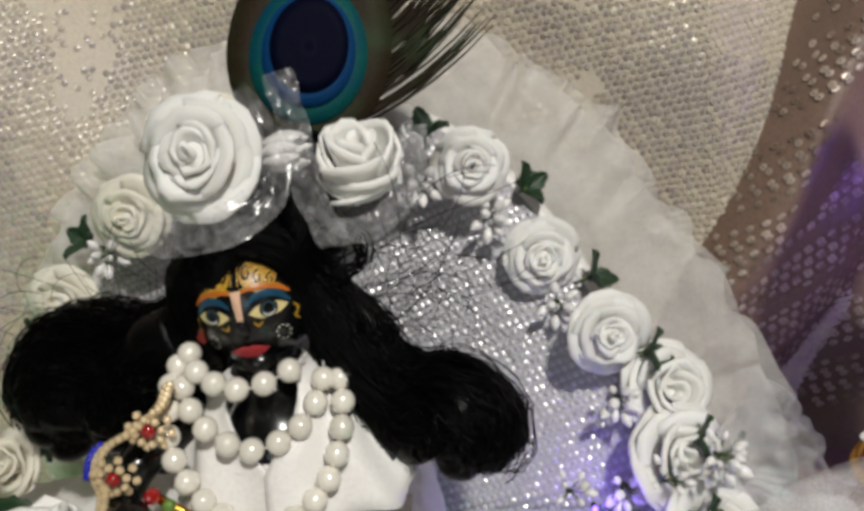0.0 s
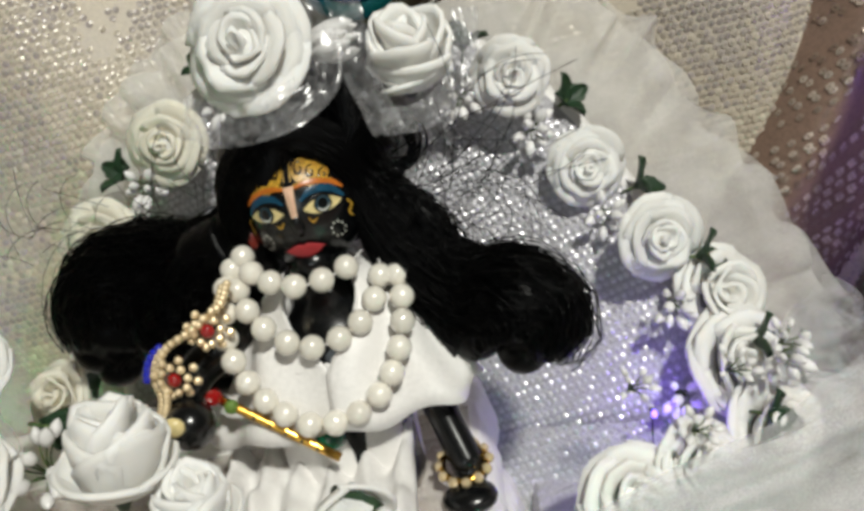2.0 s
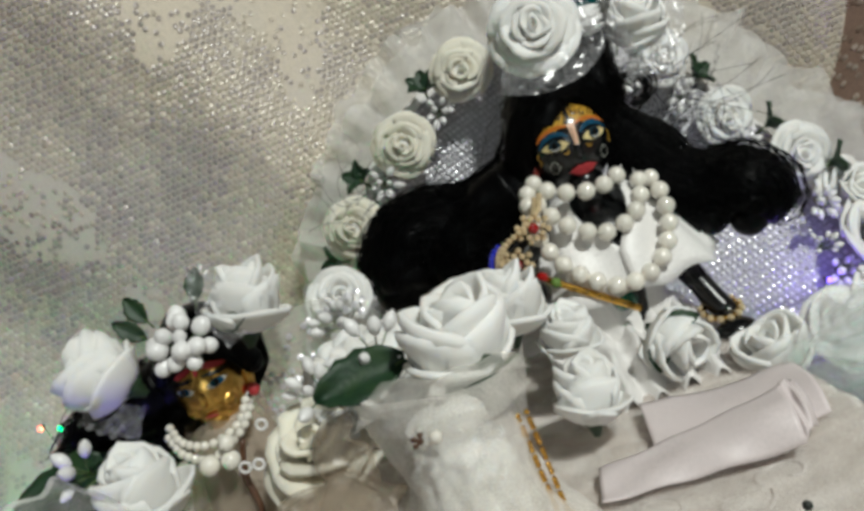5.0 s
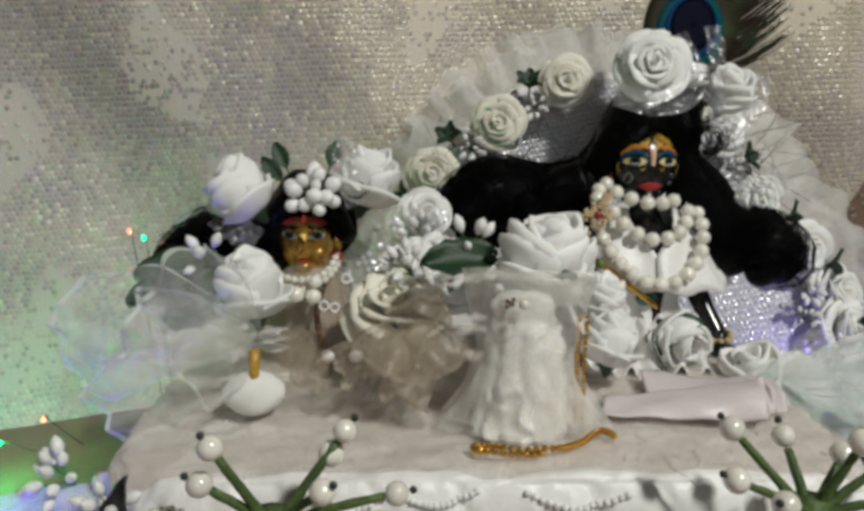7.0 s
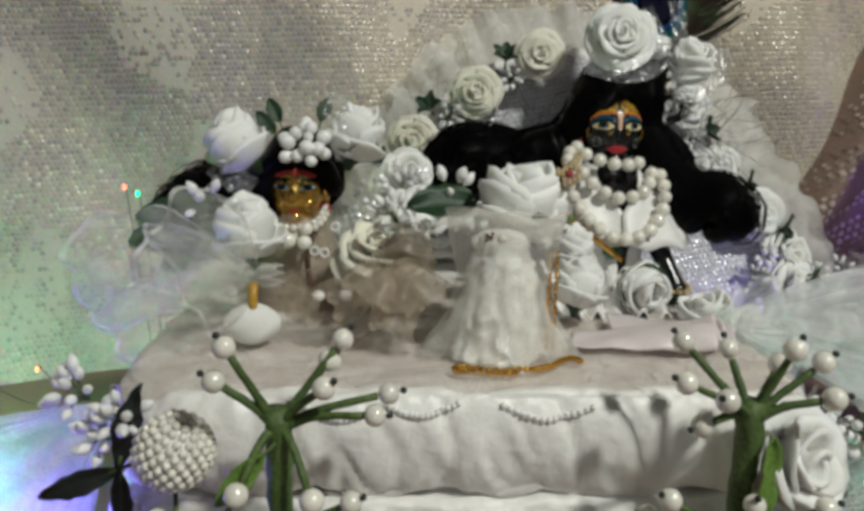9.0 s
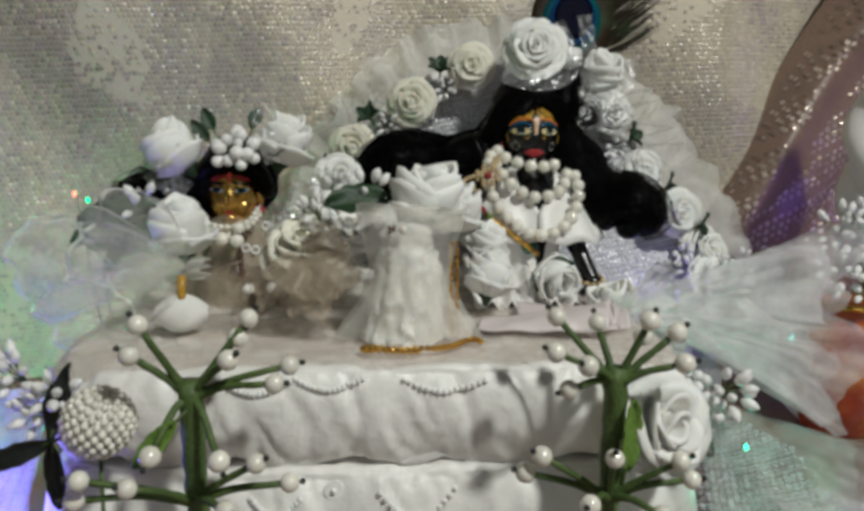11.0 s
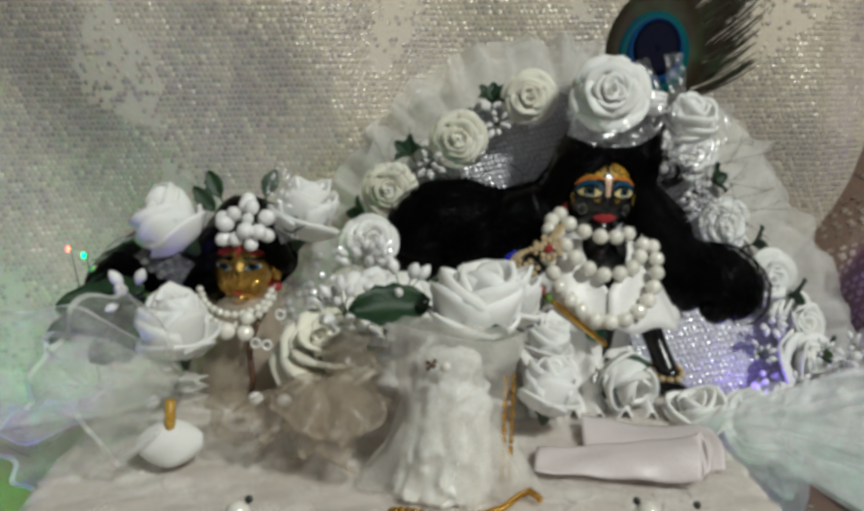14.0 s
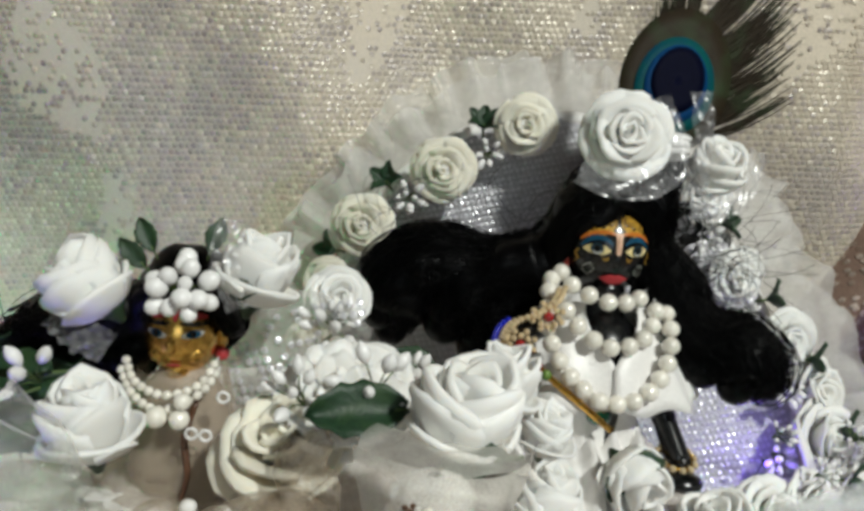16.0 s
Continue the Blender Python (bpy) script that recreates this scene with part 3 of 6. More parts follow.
CORE = Shape().ball((0, 0, 0.24), (0.42, 0.42, 0.30), 0, 14, 9).mesh("heart", FOAM)


def bloom(kind, centre, axis, size, label, spin=0.0, group="loose roses"):
    """A closed rose given by its middle and the way it points."""
    a = Vector(axis).normalized()
    return rose(kind, Vector(centre) - a * 0.80 * size, axis, size, label, spin, group)


def rose(kind, at, way, size, label, spin=0.0, group="white roses", calyx=True):
    ob = thing("rose", label, "rose", group, at=facing(at, way, spin, size))
    for me, turn in KINDS[kind]:
        piece("petal", me, ob, turn)
    piece("heart", CORE, ob)
    if calyx:
        piece("calyx", CALYX, ob, None, "green calyx")
    return ob


# ---- leaves and bud sprays ----
def leaf_mesh(name, w, l, bend, mat):
    def fn(u, v):
        s = u * 2 - 1
        half = w / 2 * math.sin(math.pi * min(1.0, v * 0.96 + 0.03)) ** 0.8 * (1 + 0.1 * math.sin(v * 30))
        return (s * half, l * v, -bend * v * v + 0.22 * w * abs(s) + 0.03 * l * math.sin(v * 9) * s)
    return thick(Shape().grid(fn, 6, 9), 0.0004).mesh(name, mat)


LEAF_S = leaf_mesh("leaf", 0.0085, 0.013, 0.003, LEAF)
LEAF_M = leaf_mesh("leaf", 0.014, 0.024, 0.005, LEAF)
LEAF_L = leaf_mesh("leaf", 0.020, 0.034, 0.006, LEAF)
LEAF_N = leaf_mesh("leaf", 0.009, 0.030, 0.004, LEAF_BLACK)
LEAF_G = leaf_mesh("leaf", 0.009, 0.026, 0.003, LEAF_LIGHT)


def sprig(at, way, leaves, label, mesh=LEAF_S, spread=50, size=1.0, spin=0.0):
    """A short stalk with some leaves; way is where the leaf tops point."""
    ob = thing("leaf_sprig", label, "leaves", "leaf sprigs", at=facing(at, way, spin, size))
    piece("stalk", Shape().tube([(0, 0, -0.006), (0, 0, 0.003)], 0.0007, 5).mesh("stalk", STEM), ob)
    for i in range(leaves):
        a = 360 * i / leaves + 20 * math.sin(i * 5.1)
        piece("leaf", mesh, ob, pose(0, 0, 0, 0, 0, a) @ pose(0, 0, 0, 90 - spread + 9 * math.sin(i * 3.3), 0, 0))
    return ob


def flat_leaf(at, tip, up, mesh, label, size=1.0):
    """One big leaf from its stalk end to its tip, its face towards up."""
    y = (Vector(tip) - Vector(at)).normalized()
    z = Vector(up)
    z = (z - y * z.dot(y)).normalized()
    x = y.cross(z)
    m = Matrix((x, y, z)).transposed().to_4x4()
    m.translation = at
    ob = thing("rose_leaf", label, "leaf", "big leaves", at=m @ Matrix.Scale(size, 4))
    piece("blade", mesh, ob)
    piece("stalk", Shape().tube([(0, -0.006, 0), (0, 0.004, 0)], 0.0008, 5).mesh("stalk", STEM), ob)
    return ob


BUD = Shape().grid(lambda u, v: (0.0016 * math.sin(math.pi * v) ** 0.75 * math.cos(6.2832 * u), 0.0016 * math.sin(math.pi * v) ** 0.75 * math.sin(6.2832 * u), 0.0056 * v), 9, 7, 0, True).mesh("bud", BERRY)
OVAL_BUD = Shape().ball((0, 0, 0.0024), (0.0026, 0.0025, 0.0029), 0, 12, 8).mesh("bud", BERRY)
BALL_BUD = Shape().ball((0, 0, 0.002), 0.0026, 0, 10, 7).mesh("bud", BERRY)


def spray(at, way, count, radius, label, seed, mesh=BUD, size=1.0, spread=1.2, stalk=True):
    """A tuft of small white buds, each at the end of its own thread."""
    rng = random.Random(seed)
    ob = thing("bud_spray", label, "flower buds", "bud sprays", at=facing(at, way))
    threads = Shape()
    for i in range(count):
        b = spread * math.sqrt((i + 0.5) / count)
        a = i * 2.39996 + rng.uniform(-0.3, 0.3)
        d = Vector((math.sin(b) * math.cos(a), math.sin(b) * math.sin(a), math.cos(b)))
        p = d * radius * rng.uniform(0.8, 1.1)
        piece("bud", mesh, ob, facing(p, d, 0, size * rng.uniform(0.8, 1.2)))
        threads.tube([(0, 0, -0.004), p * 0.5, p + d * 0.0005], 0.0003, 4)
    if stalk:
        piece("threads", threads.mesh("threads", STEM), ob)
    return ob


rng = random.Random(12)
RIM_ROSES = [(-0.192, 0.294, 0.152, 0.0105), (-0.176, 0.303, 0.182, 0.0135), (-0.136, 0.303, 0.214, 0.0140), (-0.094, 0.308, 0.240, 0.0135),
             (0.006, 0.300, 0.211, 0.0140), (0.029, 0.296, 0.169, 0.0145), (0.047, 0.268, 0.143, 0.0150), (0.066, 0.262, 0.116, 0.0150),
             (0.063, 0.244, 0.097, 0.0160), (0.068, 0.229, 0.074, 0.0160)]
for i, (x, y, z, r) in enumerate(RIM_ROSES):
    side = -0.1 if x < -0.07 else 0.12 + 0.5 * max(0.0, x - 0.04) / 0.03
    if i < 4:
        rose("pale", (x, y - 0.003, z), (side, -1, 0.1), 0.88 * r, "cream foam rose on the arched throne rim", rng.uniform(0, 360), "rim roses", False)
    elif i < 7:
        rose("open", (x, y - 0.003, z), (side, -1, 0.1), 0.79 * r, "white foam rose on the arched throne rim", rng.uniform(0, 360), "rim roses", False)
    else:
        rose("cup", (x, y + 0.004, z - 0.002), (0.35, -0.9, 0.35), r, "half-open white foam rose on the throne rim", rng.uniform(0, 360), "rim roses", False)
rose("cream", (-0.195, 0.262, 0.128), (-0.2, -1, 0.5), 0.011, "small cream rose low on the throne rim", 40, "rim roses", False)
for i, (x, y, z) in enumerate(((-0.153, 0.300, 0.198), (-0.112, 0.304, 0.224), (-0.015, 0.296, 0.206), (0.011, 0.294, 0.188), (0.032, 0.280, 0.151), (0.047, 0.252, 0.119), (0.044, 0.244, 0.085), (0.075, 0.225, 0.105))):
    spray((x, y + 0.003, z), (0.1, -1, 0.0), 9, 0.0046, "tuft of white bead buds between rim roses", 30 + i, spread=1.35, size=1.2)
for x, y, z, w, n in ((-0.164, 0.318, 0.202, (-0.5, -0.7, 0.7), 4), (-0.115, 0.318, 0.236, (-0.1, -0.6, 0.9), 5), (-0.190, 0.306, 0.166, (-1, -0.6, 0.2), 3), (-0.188, 0.285, 0.128, (-1, -0.5, -0.2), 4),
                      (-0.010, 0.310, 0.224, (0.2, -0.5, 1), 3), (0.027, 0.317, 0.193, (0.7, -0.7, 0.5), 4), (0.046, 0.290, 0.158, (1, -0.5, 0.4), 3), (0.060, 0.266, 0.133, (1, -0.6, 0.1), 3),
                      (0.070, 0.246, 0.105, (1, -0.6, 0.1), 3), (0.066, 0.228, 0.085, (0.7, -0.9, 0.2), 3), (0.082, 0.250, 0.094, (1, -0.5, 0), 2)):
    sprig((x, y - 0.004, z), w, n, "small dark green cloth leaves beside rim roses", LEAF_S, 40)


# ---- black doll ----
def face_patch(sh, head, radii, a, b, ra, rb, mat, turn=0.0, lift=1.015, tip=1.0):
    """A painted shape on the front of a head: an ellipse, or with tip below 1 an almond."""
    def at(s, t):
        q = math.sqrt(s * s + t * t)
        if q > 0.93:
            s, t = s * 0.93 / q, t * 0.93 / q
        k = 1 - s * s - t * t
        return (head[0] + radii[0] * s * lift, head[1] - radii[1] * math.sqrt(k) * lift, head[2] + radii[2] * t * lift)
    pts, n = [at(a, b)], 18
    c, s = math.cos(turn), math.sin(turn)
    for ring in (0.5, 1.0):
        for i in range(n):
            w = 2 * math.pi * i / n
            p, q = ra * ring * math.cos(w), rb * ring * math.copysign(abs(math.sin(w)) ** (1 / tip), math.sin(w))
            pts.append(at(a + p * c - q * s, b + p * s + q * c))
    faces = [(0, 1 + (i + 1) % n, 1 + i) for i in range(n)] + [(1 + i, 1 + (i + 1) % n, 1 + n + (i + 1) % n, 1 + n + i) for i in range(n)]
    sh.add(pts, faces, mat)


def face_line(sh, head, radii, pts, width, mat, lift=1.03):
    """A brush stroke on the front of a head, through points of the face."""
    n = 4 * (len(pts) - 1)
    line = curve_pts([(a, b, 0) for a, b in pts], n)
    half = lerp_list(width if isinstance(width, list) else [width * 0.4, width, width, width * 0.4], n)
    rows = []
    for i, p in enumerate(line):
        d = (line[min(i + 1, n)] - line[max(i - 1, 0)]).normalized()
        for k in (-1, 0, 1):
            a, b = p.x - d.y * half[i] * k, p.y + d.x * half[i] * k
            q = math.sqrt(a * a + b * b)
            if q > 0.95:
                a, b = a * 0.95 / q, b * 0.95 / q
            c = math.sqrt(1 - a * a - b * b)
            e = lift + (0.006 if k == 0 else 0)
            rows.append((head[0] + radii[0] * a * e, head[1] - radii[1] * c * e, head[2] + radii[2] * b * e))
    sh.add(rows, [(3 * i + k, 3 * i + k + 1, 3 * i + k + 4, 3 * i + k + 3) for i in range(n) for k in (0, 1)], mat)


def limb(sh, pts, radii, mat=0, n=12):
    sh.tube(curve_pts(pts, 14), lerp_list(radii, 14), n, mat)
    sh.ball(pts[0], radii[0], mat, 12, 8)
    sh.ball(pts[-1], radii[-1], mat, 12, 8)


doll = Shape()
HEAD, HR = (-0.0705, 0.2215, 0.1930), (0.0182, 0.0178, 0.0204)
doll.ball(HEAD, HR, 0, 40, 28)
doll.ball((HEAD[0], HEAD[1] - 0.0158, HEAD[2] - 0.002), (0.0024, 0.0034, 0.0044), 0, 14, 10)
doll.ball((HEAD[0], HEAD[1] - 0.0113, HEAD[2] - 0.0160), (0.0060, 0.0050, 0.0045), 0, 16, 10)
doll.ball((HEAD[0] - 0.0182, HEAD[1] - 0.0035, HEAD[2] - 0.0070), (0.0024, 0.0030, 0.0044), 10, 12, 8)
doll.ball((HEAD[0] + 0.0182, HEAD[1] + 0.002, HEAD[2] - 0.004), (0.0026, 0.0030, 0.0048), 0, 12, 8)
limb(doll, [(-0.0705, 0.219, 0.180), (-0.0705, 0.217, 0.165), (-0.070, 0.212, 0.150), (-0.069, 0.208, 0.115), (-0.069, 0.206, 0.100)], [0.010, 0.010, 0.019, 0.017, 0.018], 0, 20)
limb(doll, [(-0.048, 0.214, 0.156), (-0.0450, 0.207, 0.136), (-0.0405, 0.198, 0.121), (-0.0360, 0.190, 0.108)], [0.0070, 0.0062, 0.0050, 0.0054])
doll.ball((-0.0375, 0.1820, 0.1040), (0.0085, 0.0070, 0.0042), 0, 16, 10)
limb(doll, [(-0.095, 0.214, 0.160), (-0.114, 0.206, 0.152), (-0.117, 0.192, 0.146), (-0.110, 0.180, 0.146)], [0.0075, 0.0068, 0.0058, 0.0072])
for sx in (-1, 1):
    # golden brow field with dark scrolls, bounded by an orange line
    face_patch(doll, HEAD, HR, sx * 0.36, 0.585, 0.29, 0.20, 1, sx * -0.32, 1.012)
    for k in range(3):
        cx, cy, r = 0.20 + 0.17 * k, 0.645 - 0.075 * k, 0.085 - 0.008 * k
        face_line(doll, HEAD, HR, [(sx * (cx + r * (1 - 0.07 * i) * math.cos(1.2 + 0.62 * i)), cy + 1.15 * r * (1 - 0.07 * i) * math.sin(1.2 + 0.62 * i)) for i in range(11)], 0.016, 0, 1.024)
    face_line(doll, HEAD, HR, [(sx * 0.07, 0.415), (sx * 0.26, 0.45), (sx * 0.46, 0.44), (sx * 0.64, 0.37), (sx * 0.78, 0.25)], 0.042, 6, 1.026)
    face_line(doll, HEAD, HR, [(sx * 0.07, 0.45), (sx * 0.26, 0.49), (sx * 0.46, 0.475), (sx * 0.66, 0.40)], 0.012, 1, 1.030)
    face_line(doll, HEAD, HR, [(sx * 0.055, 0.50), (sx * 0.060, 0.62), (sx * 0.065, 0.74)], 0.012, 1, 1.024)
    # eyelid, eye, iris
    face_line(doll, HEAD, HR, [(sx * 0.14, 0.22), (sx * 0.28, 0.315), (sx * 0.46, 0.335), (sx * 0.64, 0.27), (sx * 0.77, 0.12)], 0.052, 2, 1.024)
    face_patch(doll, HEAD, HR, sx * 0.45, 0.10, 0.30, 0.120, 4, sx * 0.04, 1.022, 0.7)
    face_line(doll, HEAD, HR, [(sx * 0.14, 0.10), (sx * 0.28, 0.20), (sx * 0.46, 0.235), (sx * 0.64, 0.19), (sx * 0.77, 0.08)], 0.022, 0, 1.030)
    face_line(doll, HEAD, HR, [(sx * 0.15, 0.09), (sx * 0.30, 0.00), (sx * 0.46, -0.025), (sx * 0.62, 0.01), (sx * 0.77, 0.08)], 0.016, 0, 1.030)
    face_patch(doll, HEAD, HR, sx * 0.46, 0.115, 0.135, 0.125, 0, 0, 1.032)
    face_patch(doll, HEAD, HR, sx * 0.46, 0.115, 0.112, 0.108, 9, 0, 1.036)
    face_patch(doll, HEAD, HR, sx * 0.46, 0.125, 0.070, 0.075, 0, 0, 1.040)
    face_line(doll, HEAD, HR, [(sx * 0.46 + 0.095 * math.cos(w), 0.118 + 0.092 * math.sin(w)) for w in (3.5, 4.1, 4.7, 5.3, 5.9)], 0.012, 7, 1.043)
    face_line(doll, HEAD, HR, [(sx * 0.20, -0.02), (sx * 0.26, -0.10), (sx * 0.34, -0.05)], 0.016, 1, 1.026)
    face_line(doll, HEAD, HR, [(sx * 0.80, 0.06), (sx * 0.85, -0.04), (sx * 0.80, -0.14), (sx * 0.84, -0.22)], 0.016, 1, 1.022)
    for i in range(9):
        w = i * 0.698
        face_patch(doll, HEAD, HR, sx * 0.58 + 0.095 * math.cos(w), -0.31 + 0.115 * math.sin(w), 0.015, 0.015, 7, 0, 1.03)
face_line(doll, HEAD, HR, [(0.0, 0.44), (0.0, 0.32), (0.0, 0.15), (0.0, 0.0)], [0.085, 0.070, 0.058, 0.045], 5, 1.035)
doll.ball((HEAD[0], HEAD[1] - 0.0171, HEAD[2] + 0.0035), (0.0011, 0.0016, 0.0050), 5, 10, 8)
face_line(doll, HEAD, HR, [(-0.31, -0.475), (-0.20, -0.455), (-0.08, -0.430), (0.0, -0.445), (0.08, -0.430), (0.20, -0.455), (0.31, -0.475)], [0.012, 0.040, 0.052, 0.045, 0.052, 0.040, 0.012], 3, 1.045)
face_line(doll, HEAD, HR, [(-0.26, -0.495), (-0.12, -0.530), (0.0, -0.540), (0.12, -0.530), (0.26, -0.495)], [0.014, 0.050, 0.062, 0.050, 0.014], 3, 1.050)
doll.ball((-0.112, 0.1735, 0.1495), (0.0034, 0.0018, 0.0030), 8, 12, 8)
solid("black_doll", doll.mesh("black_doll", BLACK, GOLD_PAINT, BLUE_PAINT, RED_PAINT, YELLOW_PAINT, PEACH_PAINT, ORANGE_PAINT, WHITE_PAINT, YELLOW_PAINT, IRIS_PAINT, RUST_PAINT),
      "black glossy idol doll with painted face, seated against throne", "doll")


# ---- hair ----
def strands(sh, pts, radii, count, seed, thin=0.00018, over=1.07, n=22, wild=0.0):
    """Many single hairs that run along a line, wavy, on the outside of a lock."""
    rng = random.Random(seed)
    core = curve_pts(pts, n)
    rr = lerp_list(radii, n)
    axes, side = [], None
    for i in range(n + 1):
        d = (core[min(i + 1, n)] - core[max(i - 1, 0)]).normalized()
        side = d.orthogonal().normalized() if side is None else (side - d * side.dot(d)).normalized()
        axes.append((side.copy(), d.cross(side)))
    for _ in range(count):
        a, k = rng.uniform(0, 6.283), over * rng.uniform(0.86, 1.07)
        ph, am = rng.uniform(0, 6.283), rng.uniform(0.2, 1.0)
        twist = rng.uniform(-0.9, 0.9)
        lo, hi = rng.randint(0, 4), n - rng.randint(0, 3)
        fray = wild * am * rng.random() ** 2
        line = []
        for i in range(lo, hi + 1):
            s, t = axes[i]
            b = a + twist * i / n + 0.42 * am * math.sin(i * 0.55 + ph)
            r = rr[i] * (k + fray * (i / n) ** 2 + 0.07 * math.sin(i * 0.9 + ph * 2))
            line.append(core[i] + (s * math.cos(b) + t * math.sin(b)) * r)
        sh.tube(line, thin * rng.uniform(0.7, 1.5), 3, 0, False)
    return sh


def lock(parent, pts, radii, count, seed, wild=0.0):
    n = 34
    body = Shape()
    core = curve_pts(pts, n)
    rr = lerp_list(radii, n)
    body.tube(core, rr, 26, 0, True, 0.34, 62)
    body.ball(core[-1], rr[-1] * 1.02, 0, 14, 10)
    body.ball(core[0], rr[0] * 1.02, 0, 14, 10)
    piece("lock", body.mesh("lock", HAIR), parent)
    tagged(piece("hair", strands(Shape(), pts, radii, count, seed, wild=wild).mesh("hair", HAIR), parent), kind="stuff")


wig = thing("doll_wig", "long wavy black doll hair with two thick side tufts", "wig")
cap = Shape()
def cap_fn(u, v):
    a, b = 2 * math.pi * u, math.pi * (v - 0.5)
    p = Vector((0.0255 * math.cos(b) * math.cos(a), 0.020 * math.cos(b) * math.sin(a), 0.0265 * math.sin(b)))
    p *= 1 + 0.10 * noise.noise(p * 90)
    if p.y < 0 and p.z < 0.012:
        p.y = min(p.y * 0.2, p.y + 0.012)
    return p + Vector((-0.069, 0.2330, 0.1985))
cap.grid(cap_fn, 36, 24, 0, True)
piece("crown_hair", cap.mesh("crown_hair", HAIR), wig)
lock(wig, [(-0.088, 0.2215, 0.176), (-0.0910, 0.220, 0.193), (-0.086, 0.2165, 0.2075), (-0.070, 0.2140, 0.2165), (-0.055, 0.2165, 0.2075), (-0.0500, 0.220, 0.192), (-0.049, 0.2225, 0.172)], [0.0045, 0.0055, 0.006, 0.0055, 0.006, 0.006, 0.006], 260, 1)
lock(wig, [(-0.078, 0.225, 0.207), (-0.072, 0.222, 0.222), (-0.066, 0.220, 0.233)], [0.016, 0.013, 0.010], 140, 2)
lock(wig, [(-0.052, 0.226, 0.206), (-0.050, 0.226, 0.222), (-0.044, 0.228, 0.236)], [0.012, 0.010, 0.007], 90, 21)
lock(wig, [(-0.084, 0.231, 0.200), (-0.094, 0.234, 0.184), (-0.115, 0.240, 0.176), (-0.134, 0.246, 0.176), (-0.149, 0.248, 0.174), (-0.160, 0.247, 0.165), (-0.164, 0.245, 0.152)], [0.011, 0.013, 0.014, 0.0165, 0.0175, 0.015, 0.010], 420, 3, 0.5)
lock(wig, [(-0.096, 0.236, 0.172), (-0.112, 0.236, 0.156), (-0.120, 0.235, 0.140)], [0.013, 0.0145, 0.010], 160, 41, 0.4)
lock(wig, [(-0.095, 0.232, 0.182), (-0.115, 0.238, 0.172), (-0.130, 0.238, 0.162), (-0.136, 0.237, 0.150)], [0.014, 0.016, 0.015, 0.010], 200, 4)
lock(wig, [(-0.142, 0.247, 0.170), (-0.155, 0.246, 0.156), (-0.160, 0.245, 0.143)], [0.014, 0.013, 0.008], 120, 5)
lock(wig, [(-0.052, 0.224, 0.204), (-0.047, 0.219, 0.188), (-0.038, 0.213, 0.171), (-0.026, 0.207, 0.160), (-0.0145, 0.202, 0.156), (-0.0085, 0.199, 0.148), (-0.013, 0.198, 0.141)], [0.008, 0.0085, 0.0100, 0.0115, 0.0140, 0.0145, 0.008], 700, 6, 0.7)
lock(wig, [(-0.050, 0.222, 0.200), (-0.042, 0.217, 0.192), (-0.034, 0.213, 0.182), (-0.030, 0.210, 0.172)], [0.004, 0.0045, 0.005, 0.004], 200, 31, 1.6)
lock(wig, [(-0.048, 0.222, 0.182), (-0.043, 0.217, 0.166), (-0.034, 0.211, 0.153), (-0.026, 0.205, 0.146)], [0.008, 0.0095, 0.0105, 0.009], 150, 8)
fly = Shape()
frng = random.Random(77)
for i in range(80):
    p = Vector((-0.046 + frng.uniform(-0.01, 0.03), 0.221 + frng.uniform(-0.01, 0.008), 0.19 + frng.uniform(-0.02, 0.02)))
    line = [p]
    d = Vector((frng.uniform(0.2, 1), frng.uniform(-0.4, 0.4), frng.uniform(-0.3, 0.8))).normalized()
    turn = frng.uniform(-0.35, 0.12)
    for _ in range(14):
        d = (Matrix.Rotation(-turn, 3, "Y") @ d).normalized()
        line.append(line[-1] + d * 0.0028)
    fly.tube(line, 0.00013, 3, 0, False)
for i in range(34):
    p = Vector((-0.10 - frng.uniform(0, 0.08), 0.24 + frng.uniform(-0.01, 0.01), 0.19 + frng.uniform(-0.01, 0.015)))
    line, d = [p], Vector((frng.uniform(-1, 0.3), frng.uniform(-0.3, 0.3), frng.uniform(0, 1))).normalized()
    turn = frng.uniform(-0.2, 0.3)
    for _ in range(9):
        d = (Matrix.Rotation(turn, 3, "Y") @ d).normalized()
        line.append(line[-1] + d * 0.0026)
    fly.tube(line, 0.00013, 3, 0, False)
tagged(piece("stray_hairs", fly.mesh("stray_hairs", HAIR), wig), kind="stuff")
loop = Shape()
for k in range(22):
    r = 0.0065 + frng.uniform(-0.002, 0.003)
    cu, cw = frng.uniform(-0.003, 0.003), frng.uniform(-0.003, 0.003)
    loop.tube([(-0.040 + cu + r * math.cos(a * 0.33) + frng.uniform(-1, 1) * 0.0004, 0.214 + 0.001 * math.sin(k), 0.207 + cw + r * 0.95 * math.sin(a * 0.33)) for a in range(-6, 13)], 0.0003, 3, 0, False)
tagged(piece("curl", loop.mesh("curl", HAIR), wig), kind="stuff")


